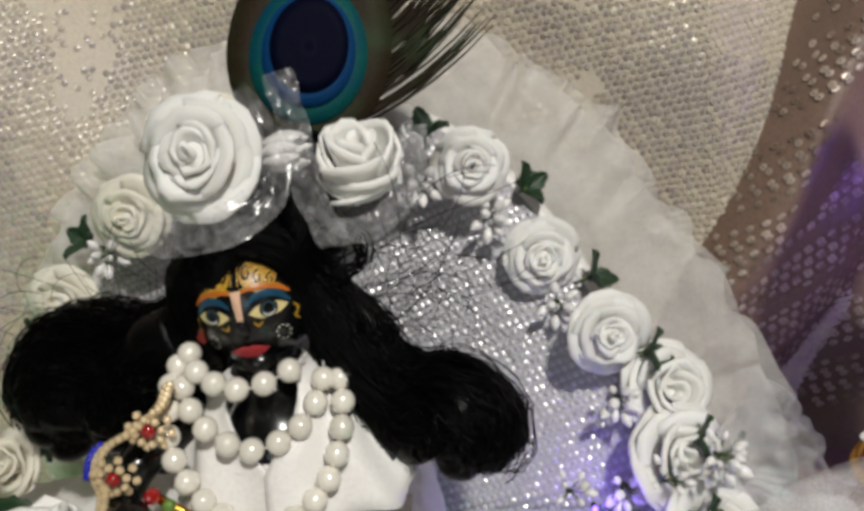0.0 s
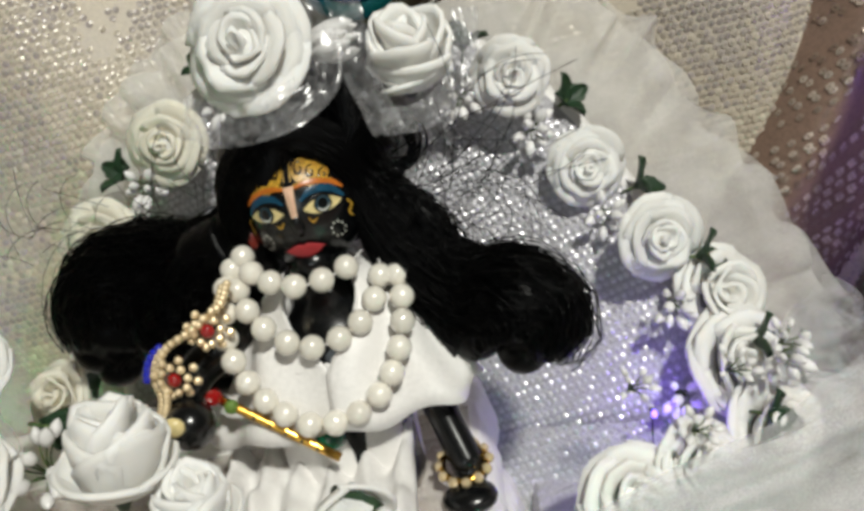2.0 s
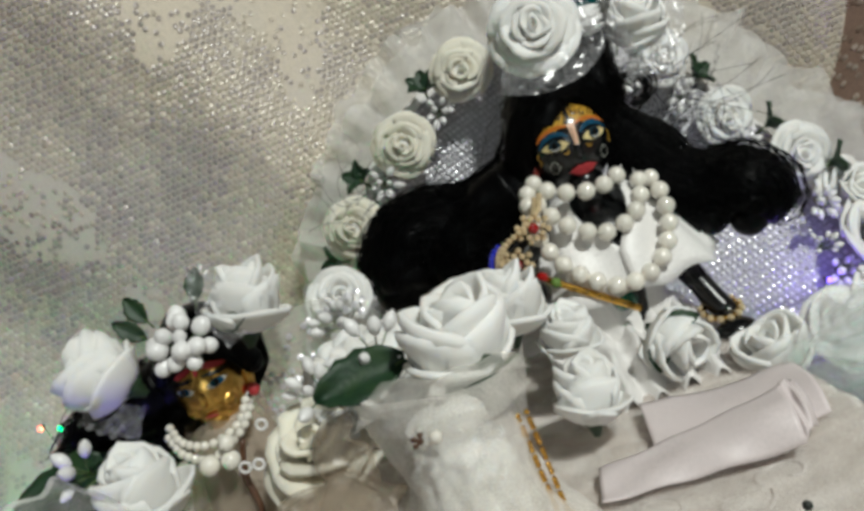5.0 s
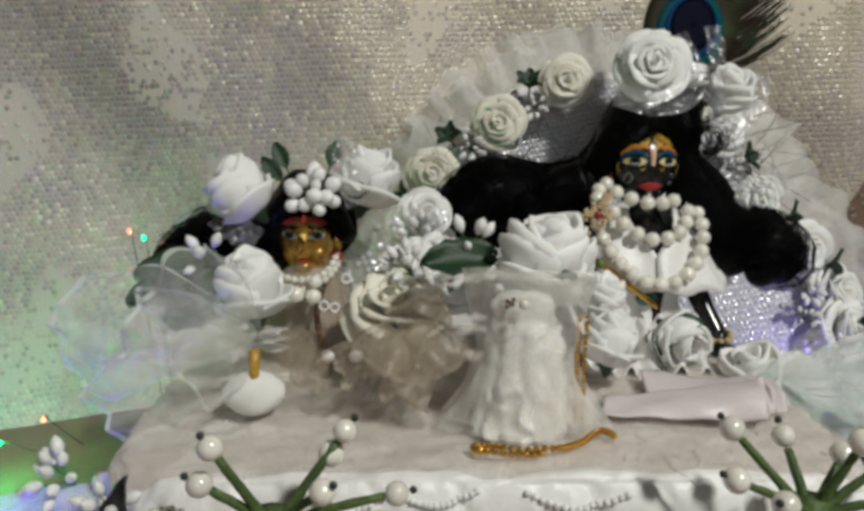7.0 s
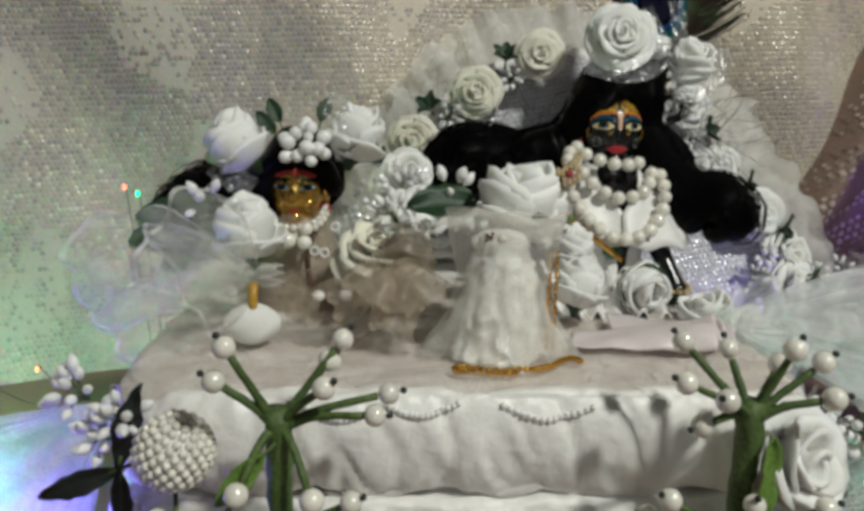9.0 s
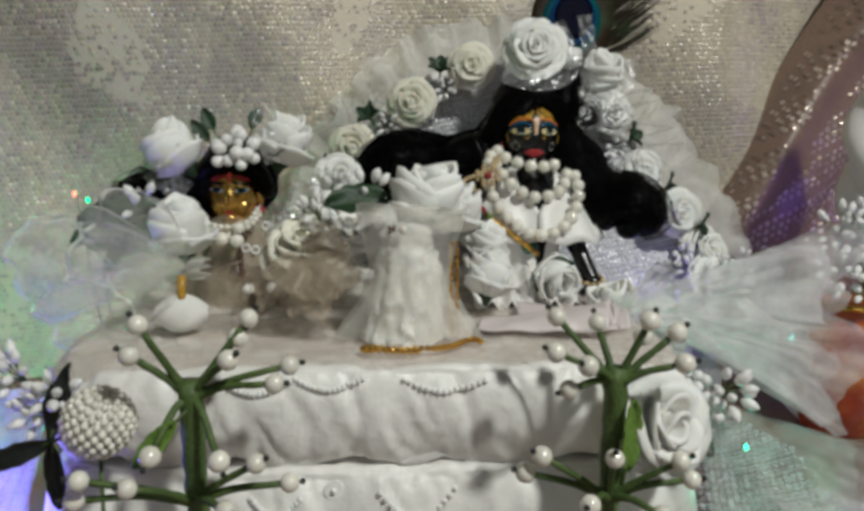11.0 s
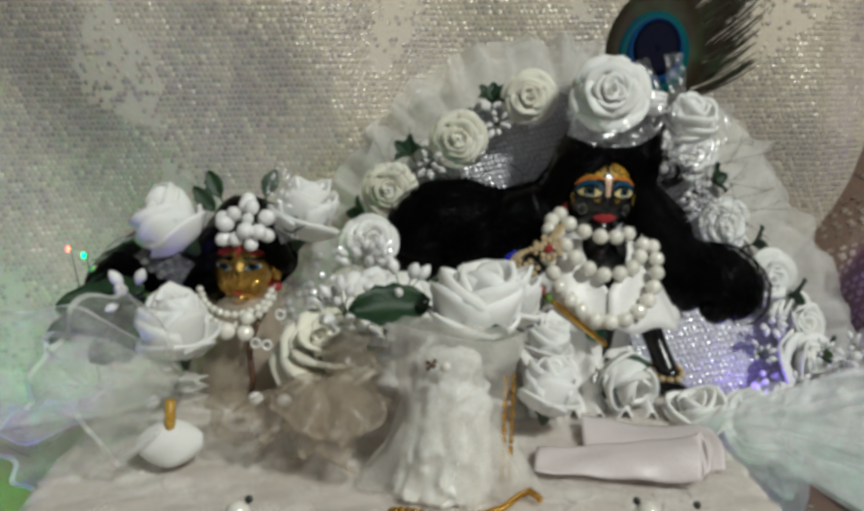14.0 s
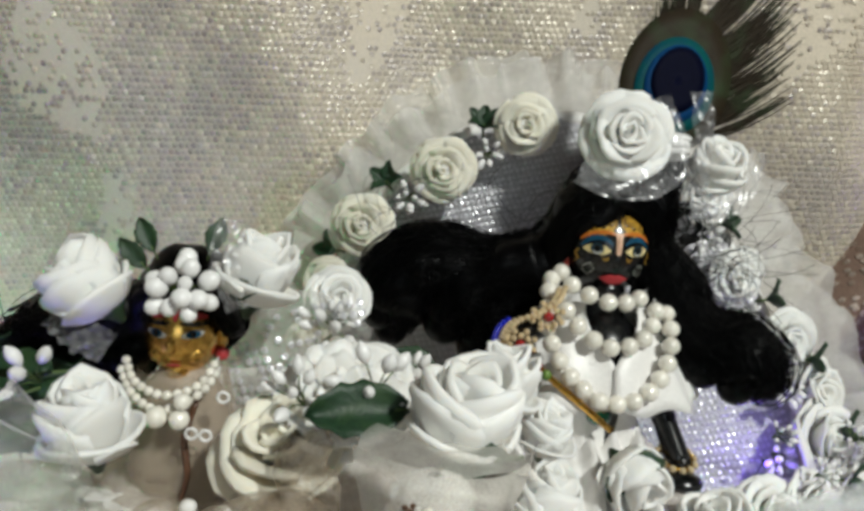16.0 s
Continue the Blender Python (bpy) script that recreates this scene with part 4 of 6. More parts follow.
# ---- blouse, lap cloth, necklaces ----
blouse = thing("doll_blouse", "white satin ruffled cape collar on the black doll", "blouse")
def cape(r0, r1, z0, z1, gap, seed, waves):
    def fn(u, v):
        g = gap * max(-0.03, 1 - v / 0.62)
        a = -math.pi / 2 + g + (2 * math.pi - 2 * g) * u
        e = v ** 0.8
        rx, ry = r0 + (r1 - r0) * e, r0 + (r1 * 0.50 - r0) * e
        wv = 0.0018 * v * math.sin(u * waves * 6.283 + seed + 2 * noise.noise((u * 5, seed, 1))) + 0.003 * v * noise.noise((u * 9, v * 2, seed))
        z = z0 + (z1 - z0) * v ** 1.15
        y = 0.2165 - 0.30 * (z0 - z)
        return (-0.0700 + (rx + wv) * math.cos(a), y + (ry + wv) * math.sin(a), z + 0.0016 * v * math.sin(u * waves * 6.283 + seed + 1.2) + 0.003 * v * noise.noise((u * 7, seed, 4)))
    return thick(Shape().grid(fn, 90, 12), 0.0005)
piece("cape", cape(0.012, 0.043, 0.174, 0.132, 0.85, 0.3, 9).mesh("cape", SATIN), blouse)
piece("ruffle", cape(0.014, 0.033, 0.168, 0.139, 1.15, 1.9, 11).mesh("ruffle", SATIN), blouse)
piece("bodice", Shape().grid(lambda u, v: (-0.074 + (0.022 - 0.001 * v + 0.002 * math.sin(u * 44)) * math.cos(6.2832 * u), 0.212 - 0.006 * v + (0.019 + 0.002 * math.sin(u * 38)) * math.sin(6.2832 * u), 0.150 - 0.048 * v), 70, 10, 0, True).mesh("bodice", SATIN), blouse)

lap = thing("lap_cloth", "white ruffled satin skirt cloth on the doll's lap", "cloth")
def lap_fn(u, v):
    x = -0.112 + 0.060 * u
    y = 0.205 - 0.055 * v
    z = 0.119 - 0.016 * v ** 1.4 + 0.003 * math.sin(u * 34 + v * 3) + 0.004 * noise.noise((u * 9, v * 7, 3))
    return (x, y, z)
piece("skirt", thick(Shape().grid(lap_fn, 60, 24), 0.0006).mesh("skirt", SATIN), lap)

PEARL_M = Shape().ball((0, 0, 0), 1.0, 0, 18, 12).mesh("pearl", PEARL)


def necklace(pts, r, label, count=None, name="pearl_necklace", mesh=PEARL_M):
    ob = thing(name, label, "necklace", "pearl strands")
    fine = curve_pts(pts, 200)
    length = sum((fine[i + 1] - fine[i]).length for i in range(200))
    count = count or max(2, int(length / (2 * r * 0.985)))
    acc, nxt, step = 0.0, 0.0, length / count
    thread = Shape().tube(curve_pts(pts, 30), 0.0003, 4)
    piece("thread", thread.mesh("thread", SATIN), ob)
    for i in range(200):
        while nxt <= acc and nxt <= length + 1e-9:
            piece("pearl", mesh, ob, Matrix.Translation(fine[i]) @ pose(0, 0, 0, 40 * i, 70 * i, 0) @ Matrix.Scale(r, 4))
            nxt += step
        acc += (fine[i + 1] - fine[i]).length
    return ob


necklace([(-0.0915, 0.211, 0.1830), (-0.0865, 0.2025, 0.1785), (-0.0735, 0.1960, 0.1750), (-0.0610, 0.2010, 0.1755), (-0.0545, 0.2080, 0.1785)], 0.0038, "short strand of round white pearls at the throat")
necklace([(-0.0955, 0.210, 0.1800), (-0.0915, 0.199, 0.1710), (-0.0830, 0.1930, 0.1620), (-0.0715, 0.1905, 0.1575), (-0.0590, 0.1940, 0.1605), (-0.0515, 0.2020, 0.1680), (-0.050, 0.210, 0.176)], 0.0038, "middle strand of round white pearls")
necklace([(-0.0975, 0.205, 0.176), (-0.0985, 0.1950, 0.1630), (-0.0945, 0.1895, 0.1525), (-0.0875, 0.1850, 0.1445), (-0.0760, 0.1815, 0.1375), (-0.0620, 0.1830, 0.1385), (-0.0525, 0.1865, 0.1455), (-0.0470, 0.1920, 0.1555), (-0.0450, 0.2010, 0.1660), (-0.0470, 0.210, 0.174)], 0.0038, "long strand of round white pearls over the blouse")

armlet = thing("jewelled_armlet", "gold armlet of clear stones with red and blue gems", "armlet")
STONE = Shape().ball((0, 0, 0), 0.00135, 0, 8, 5).mesh("stone", DIAMANTE, smooth=False)
for cx, cy, cz in ((-0.1005, 0.190, 0.1695), (-0.1120, 0.1845, 0.1590)):
    for k in range(8):
        a = k * 0.785
        piece("stone", STONE, armlet, Matrix.Translation((cx + 0.0040 * math.cos(a), cy - 0.001, cz + 0.0040 * math.sin(a))))
        piece("stone", STONE, armlet, Matrix.Translation((cx + 0.0064 * math.cos(a + 0.4), cy + 0.0005, cz + 0.0056 * math.sin(a + 0.4))))
    piece("gem", Shape().ball((cx, cy - 0.001, cz), (0.0022, 0.0016, 0.0022), 0, 10, 6).mesh("gem", RED_GEM), armlet, None, "red gem")
arc = curve_pts([(-0.0955, 0.197, 0.179), (-0.0985, 0.194, 0.174), (-0.106, 0.190, 0.170), (-0.1155, 0.189, 0.166), (-0.1190, 0.187, 0.1600), (-0.1175, 0.184, 0.1540), (-0.1185, 0.181, 0.149)], 26)
for i, p in enumerate(arc):
    piece("stone", STONE, armlet, Matrix.Translation(p))
    piece("stone", STONE, armlet, Matrix.Translation(p + Vector((0.0022, -0.0012, 0.0012))))
    if 12 <= i <= 18:
        piece("gem", Shape().ball(p + Vector((-0.0026, 0.001, 0)), 0.0013, 0, 8, 5).mesh("gem", BLUE_GEM), armlet, None, "blue gem")
piece("setting", Shape().tube([p + Vector((0.001, 0.001, 0)) for p in arc], 0.0011, 6).mesh("setting", GOLD), armlet)

flute = thing("toy_flute", "thin gold flute with red and green stone ends", "flute")
fa, fb = Vector((-0.1030, 0.1870, 0.1490)), Vector((-0.0715, 0.1810, 0.1260))
piece("tube", Shape().tube([fa + (fb - fa) * k / 6 for k in range(7)], 0.0014, 12).mesh("tube", GOLD), flute)
for k in range(5):
    p = fa + (fb - fa) * (0.3 + 0.13 * k) + Vector((0.0, -0.0016, 0.0002))
    piece("finger_hole", Shape().ball(p, 0.0005, 0, 8, 5).mesh("finger_hole", TIP), flute)
piece("red_stone", Shape().ball(fa + Vector((-0.001, -0.0006, 0.001)), 0.0026, 0, 10, 6).mesh("red_stone", RED_GEM, smooth=False), flute, None, "red faceted stone")
piece("green_stone", Shape().ball(fa + (fb - fa) * 0.11 + Vector((0, -0.0008, 0)), 0.0022, 0, 10, 6).mesh("green_stone", LEAF_LIGHT, smooth=False), flute, None, "light green stone")
gem = thing("green_bead", "large round dark green glass bead under the flute", "bead")
piece("bead", Shape().ball((-0.0750, 0.1880, 0.1290), (0.0052, 0.0045, 0.0042), 0, 18, 12).mesh("bead", GREEN_GEM), gem)
brace = thing("doll_bracelet", "gold and crystal bracelet on the black doll's wrist", "bracelet")
for k in range(12):
    a = k * math.pi / 6
    piece("stone", STONE, brace, Matrix.Translation((-0.0378 + 0.0078 * math.cos(a), 0.1905 + 0.0078 * math.sin(a), 0.1105 + 0.002 * math.sin(a))) @ Matrix.Scale(1.25, 4))
piece("band", Shape().tube([(-0.0378 + 0.0068 * math.cos(k * math.pi / 12), 0.1905 + 0.0068 * math.sin(k * math.pi / 12), 0.1105 + 0.002 * math.sin(k * math.pi / 12)) for k in range(25)], 0.0012, 6).mesh("band", GOLD), brace)


# ---- headdress: roses, film ribbons, peacock feather ----
rose("open", (-0.0715, 0.2120, 0.2420), (-0.12, -1, 0.30), 0.0132, "large white foam rose on top of the wig", 30, "headdress roses")
rose("bud", (-0.0300, 0.2240, 0.2220), (0.10, -0.55, 0.85), 0.0142, "white foam rose in clear film on the wig", 70, "headdress roses")
bud = thing("bud_bundle", "white pointed buds bound with black thread", "flower buds", at=facing((-0.0550, 0.2190, 0.2385), (1, -0.35, 0.05)))
for k in range(9):
    a = k * 0.698
    r = 0.0 if k == 8 else 0.0042
    piece("bud", BUD, bud, Matrix.Translation((r * math.cos(a), r * math.sin(a), 0)) @ Matrix.Diagonal((1.35, 1.35, 2.5, 1)))


def film_strip(name, pts, width, label, seed, mat=FILM, group="film ribbons"):
    """A crinkled strip along a line."""
    core = curve_pts(pts, 20)
    def fn(u, v):
        i = min(int(v * 20), 20)
        d = (core[min(i + 1, 20)] - core[max(i - 1, 0)]).normalized()
        s = d.cross(Vector((0, -1, 0.2))).normalized()
        w = width * (u - 0.5)
        return core[i] + s * w + Vector((0, -1, 0)) * (0.0022 * noise.noise((u * 5, v * 9, seed)) + 0.0012 * math.sin(v * 30 + u * 9 + seed))
    return solid(name, Shape().grid(fn, 8, 20).mesh(name, mat), label, "ribbon", group)


film_strip("film_ribbon", [(-0.092, 0.200, 0.228), (-0.078, 0.196, 0.2235), (-0.062, 0.198, 0.2250), (-0.052, 0.205, 0.232), (-0.054, 0.210, 0.246), (-0.060, 0.214, 0.258)], 0.012, "clear crinkled film ribbon round the big rose", 1)
film_strip("film_ribbon", [(-0.044, 0.208, 0.262), (-0.042, 0.204, 0.245), (-0.042, 0.203, 0.230), (-0.038, 0.205, 0.212)], 0.009, "clear crinkled film ribbon hanging beside rose", 2)
film_strip("film_ribbon", [(-0.040, 0.210, 0.214), (-0.026, 0.210, 0.214), (-0.014, 0.215, 0.224), (-0.010, 0.220, 0.240)], 0.008, "clear crinkled film ribbon under the rose", 3)

feather = thing("peacock_feather", "peacock feather with blue and teal eye behind roses", "feather", at=pose(-0.0515, 0.238, 0.2325, -14, 19, 0))
def vane(r0, r1, c, z, n=40):
    return Shape().grid(lambda u, v: (v * r0 * math.cos(6.2832 * u), z, c + v * r1 * math.sin(6.2832 * u) * (1.0 if math.sin(6.2832 * u) > 0 else 0.9)), n, 4, 0, True)
for nm, r0, r1, c, y, mat in (("eye_field", 0.0265, 0.036, 0.036, -0.0006, FEATHER_BRONZE), ("eye_ring", 0.0190, 0.024, 0.034, -0.0012, FEATHER_TEAL), ("eye_blue", 0.0150, 0.019, 0.035, -0.0020, FEATHER_BLUE), ("eye_centre", 0.0126, 0.0160, 0.037, -0.0028, FEATHER_NAVY)):
    piece(nm, thick(vane(r0, r1, c, y), 0.0003).mesh(nm, mat), feather)
barbs = Shape()
for side in (-1, 1):
    for i in range(150):
        t = i / 149
        z0 = 0.004 + 0.060 * t
        ang = (1.15 if side > 0 else 0.95) - 0.75 * t + frng.uniform(-0.05, 0.05)
        ln = (0.034 + 0.020 * math.sin(2.4 * t) + (0.036 * (1 - t) if side > 0 else -0.008)) * frng.uniform(0.80, 1.1)
        line = []
        for k in range(7):
            s = k / 6
            line.append((side * math.sin(ang * (1 - 0.25 * s)) * ln * s, 0.0006 + 0.0015 * frng.uniform(-1, 1) * s, z0 + math.cos(ang * (1 - 0.25 * s)) * ln * s))
        barbs.tube(line, [0.0007, 0.0007, 0.0006, 0.0006, 0.0005, 0.0004, 0.0002], 3, 0, False)
tagged(piece("vane", barbs.mesh("vane", FEATHER_BRONZE), feather, None, "bronze green barbs"), kind="stuff")
piece("quill", Shape().tube([(0, 0, -0.02), (0, 0, 0.03), (0, 0, 0.07)], [0.0012, 0.0009, 0.0004], 6).mesh("quill", FEATHER_BRONZE), feather)


# ---- gold doll ----
gd = Shape()
GH, GR = (-0.2405, 0.1835, 0.1570), (0.0138, 0.0140, 0.0160)
gd.ball(GH, GR, 0, 36, 26)
gd.ball((GH[0] - 0.001, GH[1] - 0.0125, GH[2] - 0.001), (0.0021, 0.0032, 0.0040), 0, 14, 10)
gd.ball((GH[0] - 0.0005, GH[1] - 0.0068, GH[2] - 0.0122), (0.0048, 0.0046, 0.0042), 0, 14, 10)
for sx in (-1, 1):
    gd.ball((GH[0] + sx * 0.0062, GH[1] - 0.0088, GH[2] - 0.0050), (0.0040, 0.0034, 0.0038), 0, 14, 10)
    gd.ball((GH[0] + sx * 0.0142, GH[1] + 0.001, GH[2] - 0.001), (0.0024, 0.0030, 0.0058), 0, 12, 8)
    gd.ball((GH[0] + sx * 0.0148, GH[1] - 0.001, GH[2] - 0.0075), 0.0026, 1, 12, 8)
    face_patch(gd, GH, GR, sx * 0.44, 0.20, 0.27, 0.085, 3, sx * 0.10, 1.02, 0.75)
    face_patch(gd, GH, GR, sx * 0.46, 0.21, 0.17, 0.09, 2, 0, 1.03)
    face_patch(gd, GH, GR, sx * 0.46, 0.21, 0.07, 0.07, 4, 0, 1.04)
    face_patch(gd, GH, GR, sx * 0.44, 0.42, 0.34, 0.045, 4, sx * -0.1, 1.022, 0.8)
    face_patch(gd, GH, GR, sx * 0.42, 0.60, 0.34, 0.07, 1, sx * -0.25, 1.015, 0.8)
face_patch(gd, GH, GR, -0.02, -0.50, 0.19, 0.040, 1, 0, 1.06, 0.8)
face_patch(gd, GH, GR, 0.0, 0.62, 0.07, 0.14, 1, 0, 1.02)
limb(gd, [(-0.2405, 0.184, 0.145), (-0.240, 0.182, 0.132), (-0.239, 0.180, 0.106)], [0.007, 0.016, 0.020], 5, 16)
solid("gold_doll", gd.mesh("gold_doll", GOLD_FACE, RED_PAINT, BLUE_PAINT, WHITE_PAINT, BLACK, BEIGE_CLOTH), "small shiny gold idol doll with painted blue eyes", "doll")

wig2 = thing("small_wig", "short black doll hair on the gold doll", "wig")
cap2 = Shape()
def cap2_fn(u, v):
    a, b = 2 * math.pi * u, math.pi * (v - 0.5)
    p = Vector((0.0215 * math.cos(b) * math.cos(a), 0.016 * math.cos(b) * math.sin(a), 0.0235 * math.sin(b)))
    p *= 1 + 0.14 * noise.noise(p * 110)
    if p.y < 0 and p.z < 0.004:
        p.y *= 0.1
    return p + Vector((-0.239, 0.1900, 0.1650))
cap2.grid(cap2_fn, 32, 22, 0, True)
piece("crown_hair", cap2.mesh("crown_hair", HAIR), wig2)
lock(wig2, [(-0.255, 0.188, 0.163), (-0.270, 0.190, 0.158), (-0.285, 0.190, 0.155), (-0.306, 0.190, 0.146)], [0.012, 0.0135, 0.0125, 0.008], 260, 9, 0.9)
lock(wig2, [(-0.250, 0.190, 0.156), (-0.262, 0.188, 0.146), (-0.272, 0.186, 0.136)], [0.010, 0.0105, 0.008], 140, 14, 0.6)
lock(wig2, [(-0.2575, 0.184, 0.160), (-0.252, 0.177, 0.1715), (-0.240, 0.1745, 0.1755), (-0.228, 0.177, 0.1715), (-0.2225, 0.184, 0.160)], [0.0045, 0.004, 0.0038, 0.004, 0.0045], 140, 10)

bloom("bud", (-0.2660, 0.1580, 0.1820), (-0.60, -0.10, 0.75), 0.0160, "white foam rose at the gold doll's temple", 20, "headdress roses")
bloom("bud_b", (-0.2110, 0.1680, 0.1870), (0.25, 0.12, 1.0), 0.0160, "white foam rosebud beside the gold doll's crown", 120, "headdress roses")
spray((-0.2350, 0.1590, 0.1800), (0.0, -0.8, 0.55), 14, 0.0072, "crown spray of tight oval white buds", 51, OVAL_BUD, 1.15, 1.4)
for at, w in (((-0.247, 0.168, 0.191), (-0.5, 0.1, 1)), ((-0.228, 0.168, 0.192), (0.3, 0.2, 1)), ((-0.2190, 0.161, 0.181), (0.7, -0.8, 0.2)), ((-0.2495, 0.166, 0.186), (-0.6, -0.3, 0.8))):
    flat_leaf(at, Vector(at) + Vector(w) * 0.02, (0, -1, 0.35), LEAF_M, "dark green cloth leaf in the gold doll's crown", 0.52)
film_strip("film_ribbon", [(-0.275, 0.155, 0.172), (-0.267, 0.152, 0.166), (-0.258, 0.154, 0.160)], 0.012, "clear crinkled film under the temple rose", 5)
film_strip("film_ribbon", [(-0.219, 0.160, 0.205), (-0.221, 0.156, 0.192), (-0.215, 0.156, 0.176)], 0.010, "clear crinkled film round the rosebud", 6)
necklace([(-0.2570, 0.170, 0.1500), (-0.2520, 0.163, 0.1450), (-0.2410, 0.158, 0.1425), (-0.2300, 0.162, 0.1450), (-0.2245, 0.170, 0.1530)], 0.0017, "fine strand of small pearls on the gold doll")
necklace([(-0.2580, 0.168, 0.1470), (-0.2520, 0.160, 0.1415), (-0.2410, 0.1545, 0.1385), (-0.2290, 0.159, 0.1430), (-0.2235, 0.168, 0.1500)], 0.0017, "second fine strand of small pearls")
pend = thing("pearl_pendants", "round white pearls and ring sequins hanging on thread", "pendant")
for p, r in (((-0.2415, 0.151, 0.1375), 0.0038), ((-0.2330, 0.152, 0.1430), 0.0030), ((-0.2340, 0.152, 0.1365), 0.0036)):
    piece("pearl", PEARL_M, pend, Matrix.Translation(p) @ Matrix.Scale(r, 4))
RING = Shape().tube([(0.0019 * math.cos(k * 0.5236), 0, 0.0019 * math.sin(k * 0.5236)) for k in range(13)], 0.0006, 6).mesh("ring", BERRY)
for p in ((-0.2290, 0.148, 0.1335), (-0.2245, 0.149, 0.1325), (-0.2200, 0.155, 0.1440)):
    piece("ring", RING, pend, Matrix.Translation(p))
gc = thing("glitter_drape", "silver sequined gauze piled beside the gold doll", "cloth")
def gc_pt(x, z):
    return (x, 0.198 + 0.010 * noise.noise((x * 40, z * 40, 2)) - 0.20 * (0.17 - z), z)
piece("gauze", thick(Shape().grid(lambda u, v: gc_pt(-0.226 + 0.056 * u, 0.100 + 0.072 * v - 0.012 * (2 * u - 1) ** 2 * v), 24, 20), 0.0006).mesh("gauze", TULLE_LOOP), gc)
sq = sequins(gc_pt, -0.224, -0.172, 0.105, 0.166, 0.0032, 0.0034, 0.0015, lambda x, z, r: r.random() < 0.45, 0.2, 22, 0.002)
tagged(piece("sequin_work", sq.mesh("sequin_work", SEQUIN_SILVER, smooth=False), gc), kind="stuff")


# ---- roses and leaves in front of the dolls ----
rose("cup", (-0.1850, 0.2080, 0.166), (0.2, -1, 0.5), 0.0105, "small white rose behind the bud sprays", 15, "loose roses")
bloom("bud_b", (-0.2560, 0.1300, 0.1460), (-0.15, -0.10, 1.0), 0.0165, "white rose wrapped in tulle before gold doll", 10)
rose("cream", (-0.1970, 0.1420, 0.1290), (-0.10, -0.50, 0.86), 0.0175, "cream rose between the two dolls", 60, "loose roses")
bloom("bud", (-0.1420, 0.1100, 0.1640), (0.15, -0.15, 1.0), 0.0185, "large white rose lying on the veiled figurine", 200)
bloom("bud_b", (-0.1220, 0.1600, 0.1540), (0.15, 0.05, 1.0), 0.0155, "white rose in front of the black doll", 90)
bloom("bud_b", (-0.1085, 0.1310, 0.1240), (0.15, 0.10, 1.0), 0.0138, "round white rose in clear film", 140)
rose("bud", (-0.0720, 0.1690, 0.1200), (0.30, -0.85, -0.28), 0.0140, "white rosebud lying on the doll's lap", 33, "loose roses")
bloom("bud", (-0.0380, 0.1500, 0.1050), (-0.20, -0.2, 1.0), 0.0145, "white rose under the tulle fan", 250)
bloom("bud_b", (-0.1045, 0.1560, 0.1365), (0.15, -0.2, 1.0), 0.0120, "small white rose in clear film by the flute", 280)
rose("cup", (-0.1680, 0.1700, 0.1440), (-0.2, -0.8, 0.7), 0.0120, "white rose under the black doll's hair", 310, "loose roses")
rose("cup", (-0.0620, 0.0360, 0.0840), (0.35, -0.85, 0.3), 0.0165, "white rose beside the green pearl stem", 20, "loose roses")
rose("cup", (0.0110, 0.2000, 0.0780), (0.3, -0.8, 0.5), 0.0145, "white rose low on the throne arm", 77, "loose roses")
rose("cup", (0.0350, 0.2080, 0.0800), (0.4, -0.8, 0.5), 0.0135, "white rose on the throne arm", 177, "loose roses")
rose("daisy", (-0.1800, 0.1530, 0.1430), (0.10, -0.55, 0.85), 0.0165, "white many-petalled flower behind the big leaf", 5, "loose roses")
flat_leaf((-0.1600, 0.1160, 0.1600), (-0.1880, 0.1090, 0.1615), (0.0, -0.75, 0.65), LEAF_L, "large dark green leaf beside the white rose", 0.86)
flat_leaf((-0.1330, 0.0960, 0.1560), (-0.1550, 0.0950, 0.1530), (0.0, -0.5, 0.85), LEAF_M, "dark green leaf under the white rose", 0.8)
flat_leaf((-0.0720, 0.1600, 0.1230), (-0.0600, 0.1560, 0.1260), (0.1, -0.7, 0.7), LEAF_M, "dark green leaf on the lap rose", 0.6)
flat_leaf((-0.0740, 0.1580, 0.1220), (-0.0790, 0.1520, 0.1120), (-0.4, -0.9, 0.2), LEAF_M, "dark green leaf beside the lap rose", 0.55)
flat_leaf((-0.1980, 0.1350, 0.1300), (-0.1880, 0.1300, 0.1250), (0.1, -0.7, 0.7), LEAF_S, "dark green leaf below the cream rose")
flat_leaf((-0.2740, 0.1500, 0.1520), (-0.3000, 0.1450, 0.1500), (-0.2, -0.5, 0.9), LEAF_L, "long dark green leaf beside the tulle rose", 1.0)
flat_leaf((-0.2800, 0.1420, 0.1480), (-0.3040, 0.1360, 0.1400), (-0.2, -0.6, 0.8), LEAF_L, "long dark green leaf below the tulle rose", 0.9)
for at, tip in (((-0.2720, 0.1800, 0.1480), (-0.3080, 0.1780, 0.1460)), ((-0.2740, 0.1720, 0.1420), (-0.3060, 0.1660, 0.1340)), ((-0.2660, 0.1680, 0.1380), (-0.2900, 0.1560, 0.1280))):
    flat_leaf(at, tip, (-0.1, -0.8, 0.6), LEAF_L, "long dark green leaf under the gold doll's hair", 1.15)
flat_leaf((-0.1620, 0.1950, 0.1480), (-0.1380, 0.1880, 0.1440), (0, -0.7, 0.7), LEAF_M, "dark green leaf under the black hair", 0.9)
